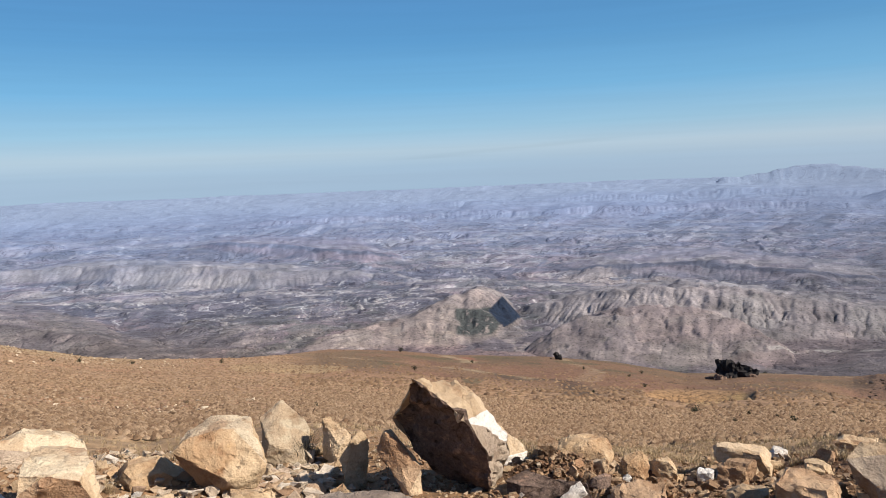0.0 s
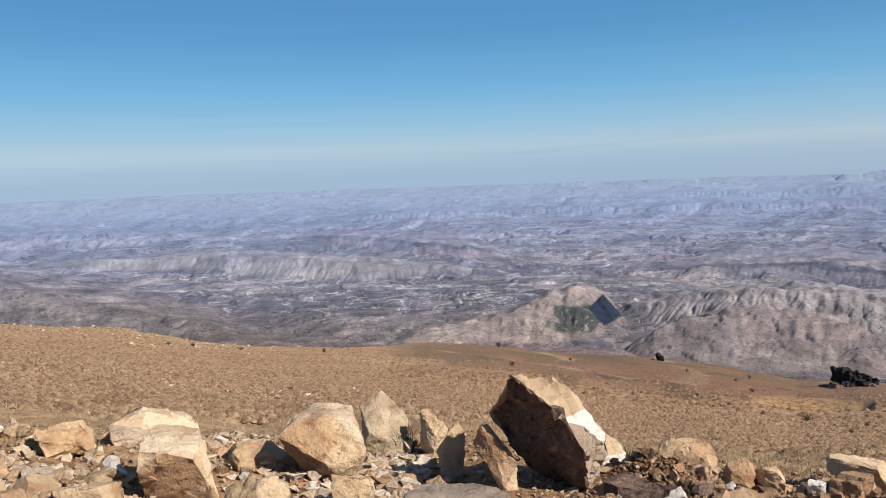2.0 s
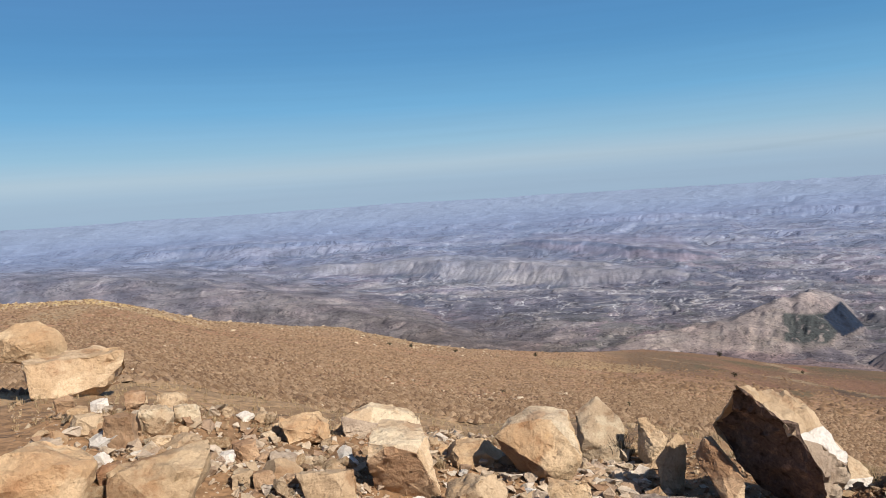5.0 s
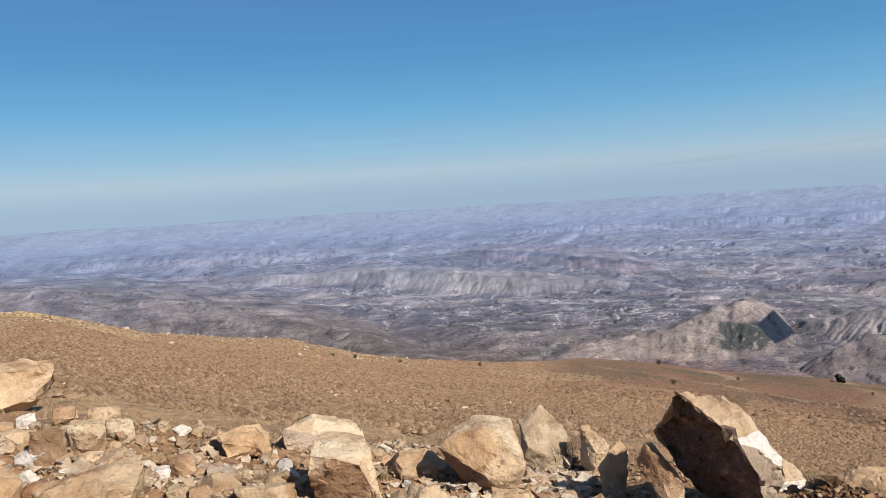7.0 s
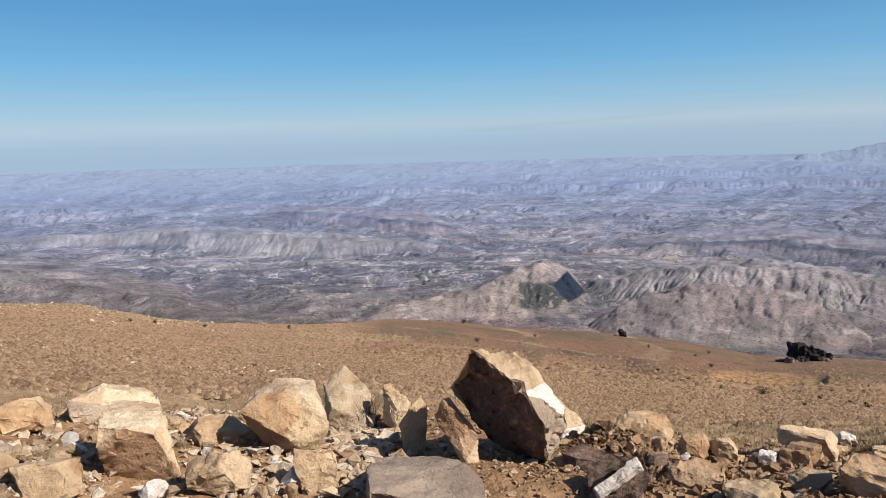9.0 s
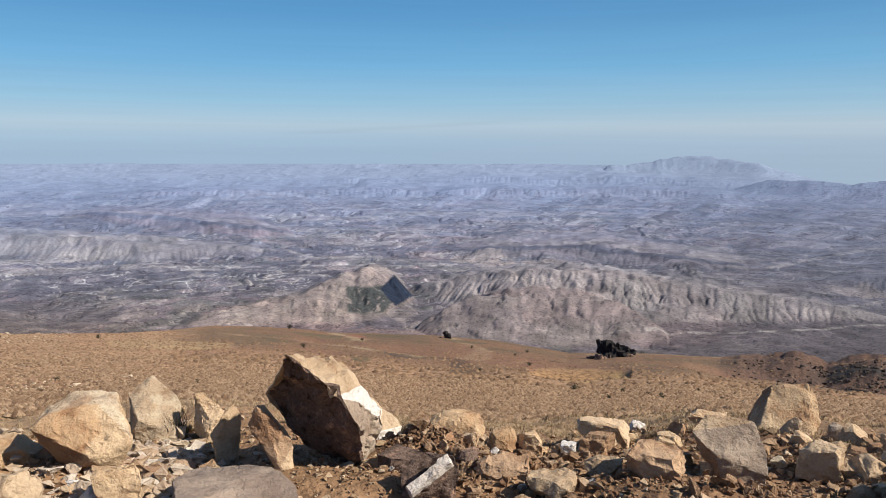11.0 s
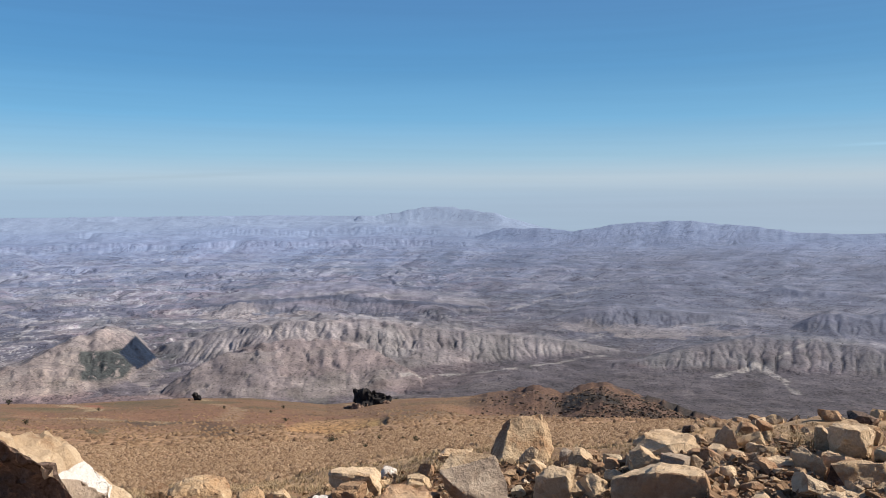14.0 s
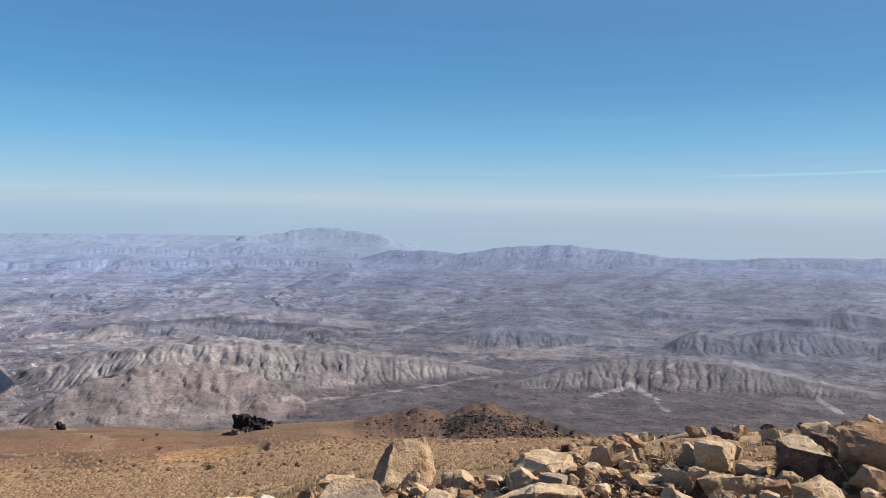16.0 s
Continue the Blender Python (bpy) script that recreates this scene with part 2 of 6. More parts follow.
# crest and foot lines of the valley's ridges: (points, front slope, back slope, gully width, gully depth)
RIDGES = {
    "scrub_spur": (ridge_row([(58, -3.6, -9.5), (44, -5.3, -11.0), (40.5, -5.95, -11.5), (36, -7.0, -12.0), (32.2, -8.05, -12.4), (27.2, -9.5, -12.8), (23, -11.2, -13.0), (19, -12.6, -13.2)], .16), .08, 60, .06),
    "pale_ridge": (ridge_row([(36, -4.9, -5.3), (29, -5.13, -6.05), (21.7, -5.34, -7.0), (14, -6.29, -7.9), (8, -6.85, -7.65), (4, -7.15, -7.35), (1, -7.2, -7.24)], 0.2), .10, 14, .6),
    "red_mesa": (ridge_row([(19, -4.3, -4.5), (16, -4.35, -5.2), (11.2, -4.74, -5.7), (6.3, -5.28, -6.3), (2.9, -5.86, -6.2)], 0.24), .05, 16, .35),
    "left_hills": (ridge_row([(45, -3.0, -3.3), (38, -3.0, -4.3), (31, -3.2, -4.2), (26, -3.7, -4.0)], .2), .06, 22, .4),
    "cliff_spur": (ridge_row([(12, -12.2, -12.6), (8.3, -11.6, -12.9), (3.1, -10.6, -12.9), (-0.3, -9.14, -12.9), (-2.2, -8.6, -12.7), (-3.3, -8.75, -12.4), (-4.1, -9.17, -12.0), (-4.6, -9.75, -11.8), (-5.0, -10.2, -11.6), (-5.5, -10.75, -11.2), (-5.8, -11.2, -11.25)], 0.27), .20, 11, .22),
    "badland_ridge": (ridge_row([(-5.2, -10.0, -10.4), (-7, -9.6, -11.2), (-9.5, -9.1, -12.0), (-14, -8.6, -13.4), (-19.5, -8.6, -13.4), (-24.2, -9.1, -12.7), (-30, -9.6, -11.9), (-34, -9.8, -11.4), (-39.2, -10.5, -10.9)], 0.25), .16, 11, .34),
    "brown_mound": (ridge_row([(-6.0, -12.9, -13.2), (-8, -11.9, -14.2), (-10.3, -10.7, -14.4), (-13.2, -10.1, -14.6), (-17.5, -9.84, -14.6), (-21.7, -10.9, -14.2), (-25, -13.0, -13.6)], 0.24), .22, 10, .26),
    "long_mesa": (ridge_row([(-8, -7.3, -7.5), (-11, -7.2, -8.0), (-17.4, -6.75, -8.0), (-21.6, -7.0, -8.2), (-25.8, -7.46, -8.3), (-29.1, -7.75, -8.2)], 0.24), .05, 14, .35),
    "grey_ridge": (ridge_row([(-34.0, -8.4, -8.6), (-36.5, -7.9, -8.9), (-39, -7.7, -8.95), (-43.6, -7.58, -8.6), (-47.7, -7.85, -8.4)], 0.23), .10, 13, .45),
    "striped_ridge": (ridge_row([(-39.0, -11.6, -11.8), (-41.5, -10.9, -11.9), (-43.6, -10.23, -11.9), (-47.7, -9.22, -11.6), (-51.6, -9.1, -11.4), (-56.5, -9.35, -11.2), (-60.4, -9.9, -11.0), (-68, -10.6, -11.0)], 0.23), .15, 11, .36),
    "dark_hill": (ridge_row([(-50.8, -8.2, -8.4), (-51.8, -7.7, -8.7), (-53.1, -7.12, -8.8), (-55.0, -7.45, -8.7), (-58.2, -6.6, -8.4), (-60.6, -6.61, -8.2), (-63.3, -6.96, -7.9), (-72, -7.2, -7.6)], 0.25), .14, 14, .4),
    "small_hills": (ridge_row([(-48, -6.1, -6.2), (-49.2, -5.85, -6.3), (-50.2, -5.47, -6.3), (-51.6, -5.85, -6.35), (-53.1, -5.7, -6.35), (-55.7, -6.0, -6.1)], .3), .15, 12, .4),
    "far_dark_hill": (ridge_row([(-57.5, -5.9, -6.1), (-60.3, -5.7, -6.4), (-62.3, -5.19, -6.4), (-64.5, -5.5, -6.2), (-72, -5.5, -6.2)], .3), .12, 14, .4),
    "white_cliffs": (ridge_row([(18, -3.0, -3.05), (14, -2.85, -3.1), (9, -2.7, -3.15), (4, -2.9, -3.15), (-2, -2.62, -3.2), (-7, -2.85, -3.2), (-12, -2.6, -3.2), (-17, -2.8, -3.1), (-22, -2.5, -3.1), (-27, -2.75, -3.1), (-31, -2.95, -3.0)], .26), .05, 26, .2),
    "pale_terrace": (ridge_row([(6, -2.1, -2.15), (0, -1.95, -2.3), (-5, -2.1, -2.3), (-11, -1.75, -2.35), (-15, -1.95, -2.35), (-20, -1.65, -2.3), (-25, -1.85, -2.3), (-29, -2.0, -2.25), (-32, -2.2, -2.22)], .22), .05, 40, .16),
    "hill_range": (ridge_row([(-28.5, -2.3, -2.5), (-30.5, -1.75, -2.7), (-32.6, -1.70, -2.9), (-35.1, -1.95, -2.9), (-38, -1.42, -2.95), (-41.4, -1.06, -2.95), (-44, -1.12, -2.95), (-47.5, -1.38, -2.8), (-50.7, -1.85, -2.6), (-55.2, -1.9, -2.55), (-57.8, -1.68, -2.55), (-60.5, -1.5, -2.5), (-64.4, -1.36, -2.45), (-75, -1.3, -2.4)], .16), .2, 40, .2),
    "flat_mountain": (ridge_row([(-19.5, -1.0, -1.3), (-22.5, -.72, -1.3), (-24.6, -.30, -1.3), (-26.5, -.32, -1.3), (-28.4, -.55, -1.3), (-31, -.9, -1.3), (-33, -1.2, -1.3)], .40), .5, 60, .15),
}


def ridge_height(name, az, r, x, y):
    rows, back, width, depth = RIDGES[name]
    out = np.zeros(az.shape)
    far = (rows[:, 2] + rows[:, 3] / back).max() + 10
    m = (az > rows[0, 0] - 1.2) & (az < rows[-1, 0] + 1.2) & (r > rows[:, 1].min() - 40) & (r < far)
    if not m.any():
        return out
    az, r, x, y = az[m], r[m], x[m], y[m]
    warp = (fbm(x / 300, y / 300, 3, 91) - .5)
    a = az + warp * (.3 if name == "cliff_spur" else 2.0)
    rb = np.interp(a, rows[:, 0], rows[:, 1])
    rc = np.interp(a, rows[:, 0], rows[:, 2])
    h = np.interp(a, rows[:, 0], rows[:, 3], left=0, right=0) * (.93 + .14 * vnoise(np.radians(az) * rb / (width * 1.2), r / (width * 9), 61))
    front = (r - rb) / np.maximum(rc - rb, 1)
    rear = 1 - (r - rc) * back / np.maximum(h, .5)
    t = np.clip(np.minimum(front, rear), -.2, 1)
    # gullies run down the face, so they follow the bearing far more than the distance
    s = np.radians(az) * rb + (r - rb) * .16
    g = ridged(s / width + warp * 7 + .5 * fbm(x / (width * 1.5), y / (width * 3), 2, 29), r / (width * 4.5), 5, 23, .7) ** 1.4
    g2 = ridged(s / (width * 3.3) + warp * 6, r / (width * 8), 2, 57)
    cut = depth * (1 - .88 * g - .12 * g2) * 1.05
    tt = np.clip(t, 0, 1)
    body = t - .3 * cut * tt * (1 - tt ** 2) * 1.6
    out[m] = h * np.clip(body, 0, 1.05) * (h > 0)
    return out


def view_coords(az, r, x, y):
    """Coordinates for valley patterns, even across the camera's view (bearing and dip from the eye) and bent by noise.
    """
    bend = fbm(x / 240, y / 240, 3, 303) - .5
    return np.radians(az) * 1500 + bend * 60, 5.8e5 / np.maximum(r, 300.0) + bend * 30


def valley_z(az, r, x, y):
    z = plain_z(r) - 95 * smooth(3750, 4600, r) * smooth(-29.5, -35.5, az)       # the land falls away behind the hills
    du, dv = view_coords(az, r, x, y)
    rough = (ridged(x / 120, y / 120, 5, 3) - .55) * 2.6 * (1 - .9 * smooth(1500, 2600, r))
    wide = (fbm(x / 420, y / 420, 3, 7) - .5) * 9
    steps = smooth(.52, .54, fbm(du / 110, dv / 17, 5, 71)) * 5 + smooth(.55, .57, fbm(du / 80, dv / 12, 5, 79)) * 3.5
    z = z + (rough + wide + steps * (1 - .65 * smooth(-22, -32, az)) * (1 - .35 * smooth(2400, 4200, r))) * smooth(900, 1500, r)
    top, which = np.zeros_like(z), np.zeros(z.shape, int)
    for k, name in enumerate(RIDGES):
        h = ridge_height(name, az, r, x, y)
        which = np.where(h > top, k + 1, which)
        top = np.maximum(top, h)
    return z + top, top, which


# how easily each ridge is cut by rain; the plain between them is gravel and hardly moves
SOFT = {"badland_ridge": 1.0, "pale_ridge": .8, "brown_mound": .13, "striped_ridge": .9, "cliff_spur": .22, "grey_ridge": .8, "dark_hill": .9, "long_mesa": .6, "red_mesa": .5, "scrub_spur": .3,
        "hill_range": .4, "white_cliffs": .8, "pale_terrace": .6, "left_hills": .6, "small_hills": .6, "far_dark_hill": .7}
V_AZ = np.arange(60, -74, -.1)
V_INV = np.linspace(1 / 1145, 1 / 4800, 360)


def erode(z, R, soft, rounds=9):
    """Rain on the valley: water runs to each cell's lowest neighbour, gathers, and cuts. Returns heights and the water gathered."""
    na, nr = z.shape
    wide = radians(.1) * R
    deep = np.abs(np.gradient(R, axis=1))
    own = (wide * deep / 12.0).ravel()
    idx = np.arange(na * nr).reshape(na, nr)
    for k in range(rounds):
        best, to, run = np.full(z.shape, 1e-6), idx.copy(), np.ones(z.shape)
        for di in (-1, 0, 1):
            for dj in (-1, 0, 1):
                if not (di or dj):
                    continue
                a, b = slice(max(0, -di), na - max(0, di)), slice(max(0, -dj), nr - max(0, dj))
                c, d = slice(max(0, di), na - max(0, -di)), slice(max(0, dj), nr - max(0, -dj))
                dist = np.hypot(di * wide[a, b], dj * deep[a, b])
                fall = (z[a, b] - z[c, d]) / dist
                m = fall > best[a, b]
                best[a, b] = np.where(m, fall, best[a, b])
                to[a, b] = np.where(m, idx[c, d], to[a, b])
                run[a, b] = np.where(m, dist, run[a, b])
        order = np.argsort(-z, axis=None).tolist()
        target, water = to.ravel().tolist(), own.tolist()
        for i in order:
            j = target[i]
            if j != i:
                water[j] += water[i]
        water = np.array(water).reshape(na, nr)
        cut = .25 * soft * np.minimum(water, 250) ** .42 * best
        z = z - np.minimum(cut, .45 * best * run)
        mean = (np.roll(z, 1, 0) + np.roll(z, -1, 0) + np.roll(z, 1, 1) + np.roll(z, -1, 1)) / 4
        mean[0], mean[-1], mean[:, 0], mean[:, -1] = z[0], z[-1], z[:, 0], z[:, -1]
        pit = (to == idx)
        z = np.where(pit, np.maximum(z, mean), z + (mean - z) * .02)
    return z, water


def carve():
    A, INV = np.meshgrid(V_AZ, V_INV, indexing="ij")
    R = 1 / INV
    a = np.radians(A)
    X, Y = -np.sin(a) * R, np.cos(a) * R
    z, top, which = valley_z(A, R, X, Y)
    soft = np.array([.25] + [SOFT.get(k, .12) for k in RIDGES])[which] * smooth(.2, 4, top) + .12 * (1 - smooth(.2, 4, top))
    seedy = (fbm(X / 7.5, Y / 7.5, 2, 401) - .5) * 2.4 * np.clip(top / 25, .12, 1) * np.clip(soft * 1.6, .2, 1)
    z1, water = erode(z + seedy, R, soft)
    return z1, top, which, np.log10(np.maximum(water, .1)), z - z1


V_Z, V_TOP, V_WHICH, V_WATER, V_CUT = carve()


def valley_at(az, r):
    """Height, ridge height and ridge number of the carved valley."""
    i = np.clip((60 - az) / .1, 0, len(V_AZ) - 1.001)
    j = np.clip((V_INV[0] - 1 / r) / (V_INV[0] - V_INV[1]), 0, len(V_INV) - 1.001)
    i0, j0 = i.astype(int), j.astype(int)
    u, v = i - i0, j - j0
    z = (V_Z[i0, j0] * (1 - u) + V_Z[i0 + 1, j0] * u) * (1 - v) + (V_Z[i0, j0 + 1] * (1 - u) + V_Z[i0 + 1, j0 + 1] * u) * v
    ni, nj = np.rint(i).astype(int), np.rint(j).astype(int)
    return z + np.minimum(r - 1145, 0) * .0633, V_TOP[ni, nj], V_WHICH[ni, nj]


def carved(V, az, r):
    """The nearest value of one of the valley's layers."""
    i = np.clip(np.rint((60 - az) / .1), 0, len(V_AZ) - 1).astype(int)
    j = np.clip(np.rint((V_INV[0] - 1 / r) / (V_INV[0] - V_INV[1])), 0, len(V_INV) - 1).astype(int)
    return V[i, j]


def ground_z(az, r):
    """Height of the ground above the road's level; whether it is hillside; ridge height and number; x, y."""
    a = np.radians(az)
    x, y = -np.sin(a) * r, np.cos(a) * r
    z_val = np.full(az.shape, -1e4)
    z_near = np.full(az.shape, -1e4)
    top, which = np.zeros(az.shape), np.zeros(az.shape, int)
    m = r > 300
    if m.any():
        z_val[m], top[m], which[m] = valley_at(az[m], r[m])
    m = r < 1200
    if m.any():
        z_near[m] = hillside_z(az[m], r[m], x[m], y[m])
    near = z_near > z_val
    return np.where(near, z_near, z_val) + 1.65, near, top, which, x, y


def hillside_z(az, r, x, y):
    e, r_br = near_tan(az, r)
    z = -e * r
    past = np.maximum(r - r_br, 0)
    e_br = along(az, E_BROW) - along(az, KNOLL)
    z = np.where(r > r_br, -e_br * r_br - past * np.minimum(e_br + .02 + past / (r_br * .6) * .3, .8), z)
    z = z + (fbm(x / .9, y / .9, 4, 31) - .5) * .26 * smooth(2.4, 4, r) * (1 - smooth(9, 16, r))
    z = z + (fbm(x / 14, y / 14, 3, 37) - .5) * 1.0 * smooth(9, 40, r) * (1 - .7 * smooth(.7, 1, r / r_br))
    z = z + .15 * np.exp(-((x - .60) ** 2 + (y - 4.80) ** 2) / .075)          # loose earth heaped beside the dark boulder
    # the ochre digging, cut back into the slope to a steep far wall
    across = np.clip(1 - ((az + 18.2 + .5 * (fbm(x / 6, y / 6, 2, 45) - .5)) / 3.9) ** 2, 0, 1) ** .6
    z = z - across * 4.2 * smooth(66, 100, r) * smooth(122, 106, r)
    kn = smooth(-25, -33, az) * smooth(-46, -42, az) * smooth(110, 180, r) * (1 - smooth(260, 330, r))
    return z + kn * (ridged(x / 8, y / 8, 5, 41) - .62) * 3.0

# ---------------- materials ----------------
def material(name):
    m = bpy.data.materials.new(name)
    m.use_nodes = True
    n, l = m.node_tree.nodes, m.node_tree.links
    bsdf = n["Principled BSDF"]
    bsdf.inputs["Roughness"].default_value = .9
    bsdf.inputs["Specular IOR Level"].default_value = .25
    return m, n, l, bsdf


def noise_node(n, l, vec, scale, detail=6, rough=.6, kind="ShaderNodeTexNoise"):
    t = n.new(kind)
    t.inputs["Scale"].default_value = scale
    if kind == "ShaderNodeTexNoise":
        t.inputs["Detail"].default_value = detail
        t.inputs["Roughness"].default_value = rough
    l.new(vec, t.inputs["Vector"])
    return t


def ramp(n, l, src, stops):
    r = n.new("ShaderNodeValToRGB")
    el = r.color_ramp.elements
    el[0].position, el[0].color = stops[0][0], (*stops[0][1], 1)
    el[1].position, el[1].color = stops[-1][0], (*stops[-1][1], 1)
    for p, c in stops[1:-1]:
        e = el.new(p)
        e.color = (*c, 1)
    l.new(src, r.inputs[0])
    return r


def mix(n, l, mode, fac, a, b):
    m = n.new("ShaderNodeMix")
    m.data_type, m.blend_type = "RGBA", mode
    for sock, v in ((m.inputs[0], fac), (m.inputs[6], a), (m.inputs[7], b)):
        if isinstance(v, (int, float)):
            sock.default_value = v
        elif isinstance(v, tuple):
            sock.default_value = (*v, 1)
        else:
            l.new(v, sock)
    return m.outputs[2]


def bump(n, l, bsdf, heights):
    """Chained bump: (height socket, strength, distance)."""
    last = None
    for h, s, d in heights:
        b = n.new("ShaderNodeBump")
        b.inputs["Strength"].default_value, b.inputs["Distance"].default_value = s, d
        l.new(h, b.inputs["Height"])
        if last:
            l.new(last, b.inputs["Normal"])
        last = b.outputs[0]
    l.new(last, bsdf.inputs["Normal"])


def ground_material():
    m, n, l, bsdf = material("ground_soil")
    geo = n.new("ShaderNodeNewGeometry")
    pos = geo.outputs["Position"]
    cover = n.new("ShaderNodeAttribute")
    cover.attribute_name = "cover"
    zone = n.new("ShaderNodeAttribute")
    zone.attribute_name = "zone"          # 0 roadside bank, .5 hillside, 1 valley
    # three scales of mottling, each strong where its zone is
    fine = noise_node(n, l, pos, 9.0, 8, .65)
    tuft = noise_node(n, l, pos, 1.3, 6, .65)
    wide = noise_node(n, l, pos, .035, 10, .62)
    g1 = ramp(n, l, fine.outputs["Fac"], [(.3, (.62, .60, .58)), (.7, (1.28, 1.27, 1.25))])
    g2 = ramp(n, l, tuft.outputs["Fac"], [(.33, (.55, .52, .50)), (.5, (.95, .95, .95)), (.68, (1.3, 1.28, 1.22))])
    g3 = ramp(n, l, wide.outputs["Fac"], [(.34, (.62, .62, .66)), (.5, (.98, .98, .98)), (.66, (1.36, 1.34, 1.30))])
    zr1 = ramp(n, l, zone.outputs["Fac"], [(.0, (1, 1, 1)), (.55, (.4, .4, .4)), (.8, (0, 0, 0))])
    zr2 = ramp(n, l, zone.outputs["Fac"], [(.1, (.2, .2, .2)), (.4, (1, 1, 1)), (.6, (1, 1, 1)), (.9, (0, 0, 0))])
    zr3 = ramp(n, l, zone.outputs["Fac"], [(.3, (.3, .3, .3)), (.66, (.1, .1, .1)), (1, (.22, .22, .22))])
    c = mix(n, l, "MULTIPLY", zr1.outputs[0], cover.outputs["Color"], g1.outputs[0])
    c = mix(n, l, "MULTIPLY", zr2.outputs[0], c, g2.outputs[0])
    c = mix(n, l, "MULTIPLY", zr3.outputs[0], c, g3.outputs[0])
    cush = noise_node(n, l, pos, 2.6, 3, .5, "ShaderNodeTexVoronoi")
    cush2 = noise_node(n, l, pos, .8, 3, .5, "ShaderNodeTexVoronoi")
    h1 = ramp(n, l, cush.outputs["Distance"], [(.18, (.52, .48, .45)), (.42, (1.08, 1.08, 1.08))])
    h2 = ramp(n, l, cush2.outputs["Distance"], [(.14, (.55, .52, .48)), (.36, (1.06, 1.06, 1.06))])
    zr5 = ramp(n, l, zone.outputs["Fac"], [(.2, (0, 0, 0)), (.45, (.85, .85, .85)), (.55, (.85, .85, .85)), (.65, (0, 0, 0))])
    c = mix(n, l, "MULTIPLY", zr5.outputs[0], c, h1.outputs[0])
    c = mix(n, l, "MULTIPLY", zr5.outputs[0], c, h2.outputs[0])
    scrub = noise_node(n, l, pos, .14, 3, .5, "ShaderNodeTexVoronoi")
    grit = noise_node(n, l, pos, .28, 5, .7)
    dots = ramp(n, l, scrub.outputs["Distance"], [(.16, (.42, .42, .40)), (.30, (1, 1, 1))])
    g4 = ramp(n, l, grit.outputs["Fac"], [(.34, (.62, .62, .64)), (.5, (1, 1, 1)), (.66, (1.3, 1.29, 1.26))])
    zr4 = ramp(n, l, zone.outputs["Fac"], [(.66, (.0, .0, .0)), (1, (.7, .7, .7))])
    c = mix(n, l, "MULTIPLY", zr4.outputs[0], c, dots.outputs[0])
    c = mix(n, l, "MULTIPLY", zr4.outputs[0], c, g4.outputs[0])
    # the valley's washes, dry beds and terraces, stretched to fit the camera's view
    view_uv = n.new("ShaderNodeAttribute")
    view_uv.attribute_name = "view_uv"
    long = n.new("ShaderNodeMapping")
    long.inputs["Scale"].default_value = (.030, .15, 1)
    l.new(view_uv.outputs["Vector"], long.inputs["Vector"])
    wash = noise_node(n, l, long.outputs[0], 1.0, 9, .66)
    wash.inputs["Distortion"].default_value = .35
    thin = n.new("ShaderNodeMapping")
    thin.inputs["Scale"].default_value = (.045, .15, 1)
    l.new(view_uv.outputs["Vector"], thin.inputs["Vector"])
    rills = noise_node(n, l, thin.outputs[0], 1.0, 5, .6)
    rills.noise_type, rills.normalize = "RIDGED_MULTIFRACTAL", False
    bed = n.new("ShaderNodeMapping")
    bed.inputs["Scale"].default_value = (.014, .11, 1)
    l.new(view_uv.outputs["Vector"], bed.inputs["Vector"])
    scarp_lines = noise_node(n, l, bed.outputs[0], 1.0, 7, .62)
    scarp_lines.inputs["Distortion"].default_value = .2
    k1 = ramp(n, l, wash.outputs["Fac"], [(.34, (.66, .66, .70)), (.43, (.95, .95, .96)), (.56, (1.03, 1.03, 1.03)), (.60, (1.14, 1.13, 1.11)), (.68, (1.4, 1.37, 1.31))])
    # scarps as line pairs: shaded edge painted dark, lit edge painted pale
    k2 = ramp(n, l, scarp_lines.outputs["Fac"], [(.395, (1, 1, 1)), (.405, (.55, .55, .59)), (.418, (.55, .55, .59)), (.425, (1.02, 1.02, 1.02)), (.478, (1.0, 1.0, 1.0)), (.484, (.42, .42, .47)), (.498, (.45, .45, .50)), (.505, (1.5, 1.45, 1.36)), (.525, (1.04, 1.04, 1.03)), (.572, (1.03, 1.03, 1.02)), (.580, (1.5, 1.45, 1.36)), (.60, (1.12, 1.11, 1.09)), (.66, (.75, .75, .78))])
    k3 = ramp(n, l, rills.outputs["Fac"], [(.3, (.86, .86, .87)), (.9, (1.0, 1.0, 1.0)), (1.4, (1.22, 1.21, 1.18))])
    zr6 = ramp(n, l, zone.outputs["Fac"], [(.6, (0, 0, 0)), (.68, (.30, .30, .30)), (.85, (.85, .85, .85)), (1, (1, 1, 1))])
    flat = n.new("ShaderNodeAttribute")
    flat.attribute_name = "plain"
    bedded = n.new("ShaderNodeMath")
    bedded.operation = "MULTIPLY"
    l.new(flat.outputs["Fac"], bedded.inputs[0])
    l.new(zr6.outputs[0], bedded.inputs[1])
    c = mix(n, l, "MULTIPLY", zr6.outputs[0], c, k1.outputs[0])
    c = mix(n, l, "MULTIPLY", bedded.outputs[0], c, k2.outputs[0])
    c = mix(n, l, "MULTIPLY", zr6.outputs[0], c, k3.outputs[0])
    l.new(c, bsdf.inputs["Base Color"])
    relief = n.new("ShaderNodeMath")
    relief.operation = "MULTIPLY"
    l.new(rills.outputs["Fac"], relief.inputs[0])
    l.new(zr6.outputs[0], relief.inputs[1])
    bump(n, l, bsdf, [(relief.outputs[0], .3, 1.0), (fine.outputs["Fac"], .5, .06), (tuft.outputs["Fac"], .45, .35), (wide.outputs["Fac"], .2, 6.0)])
    return m


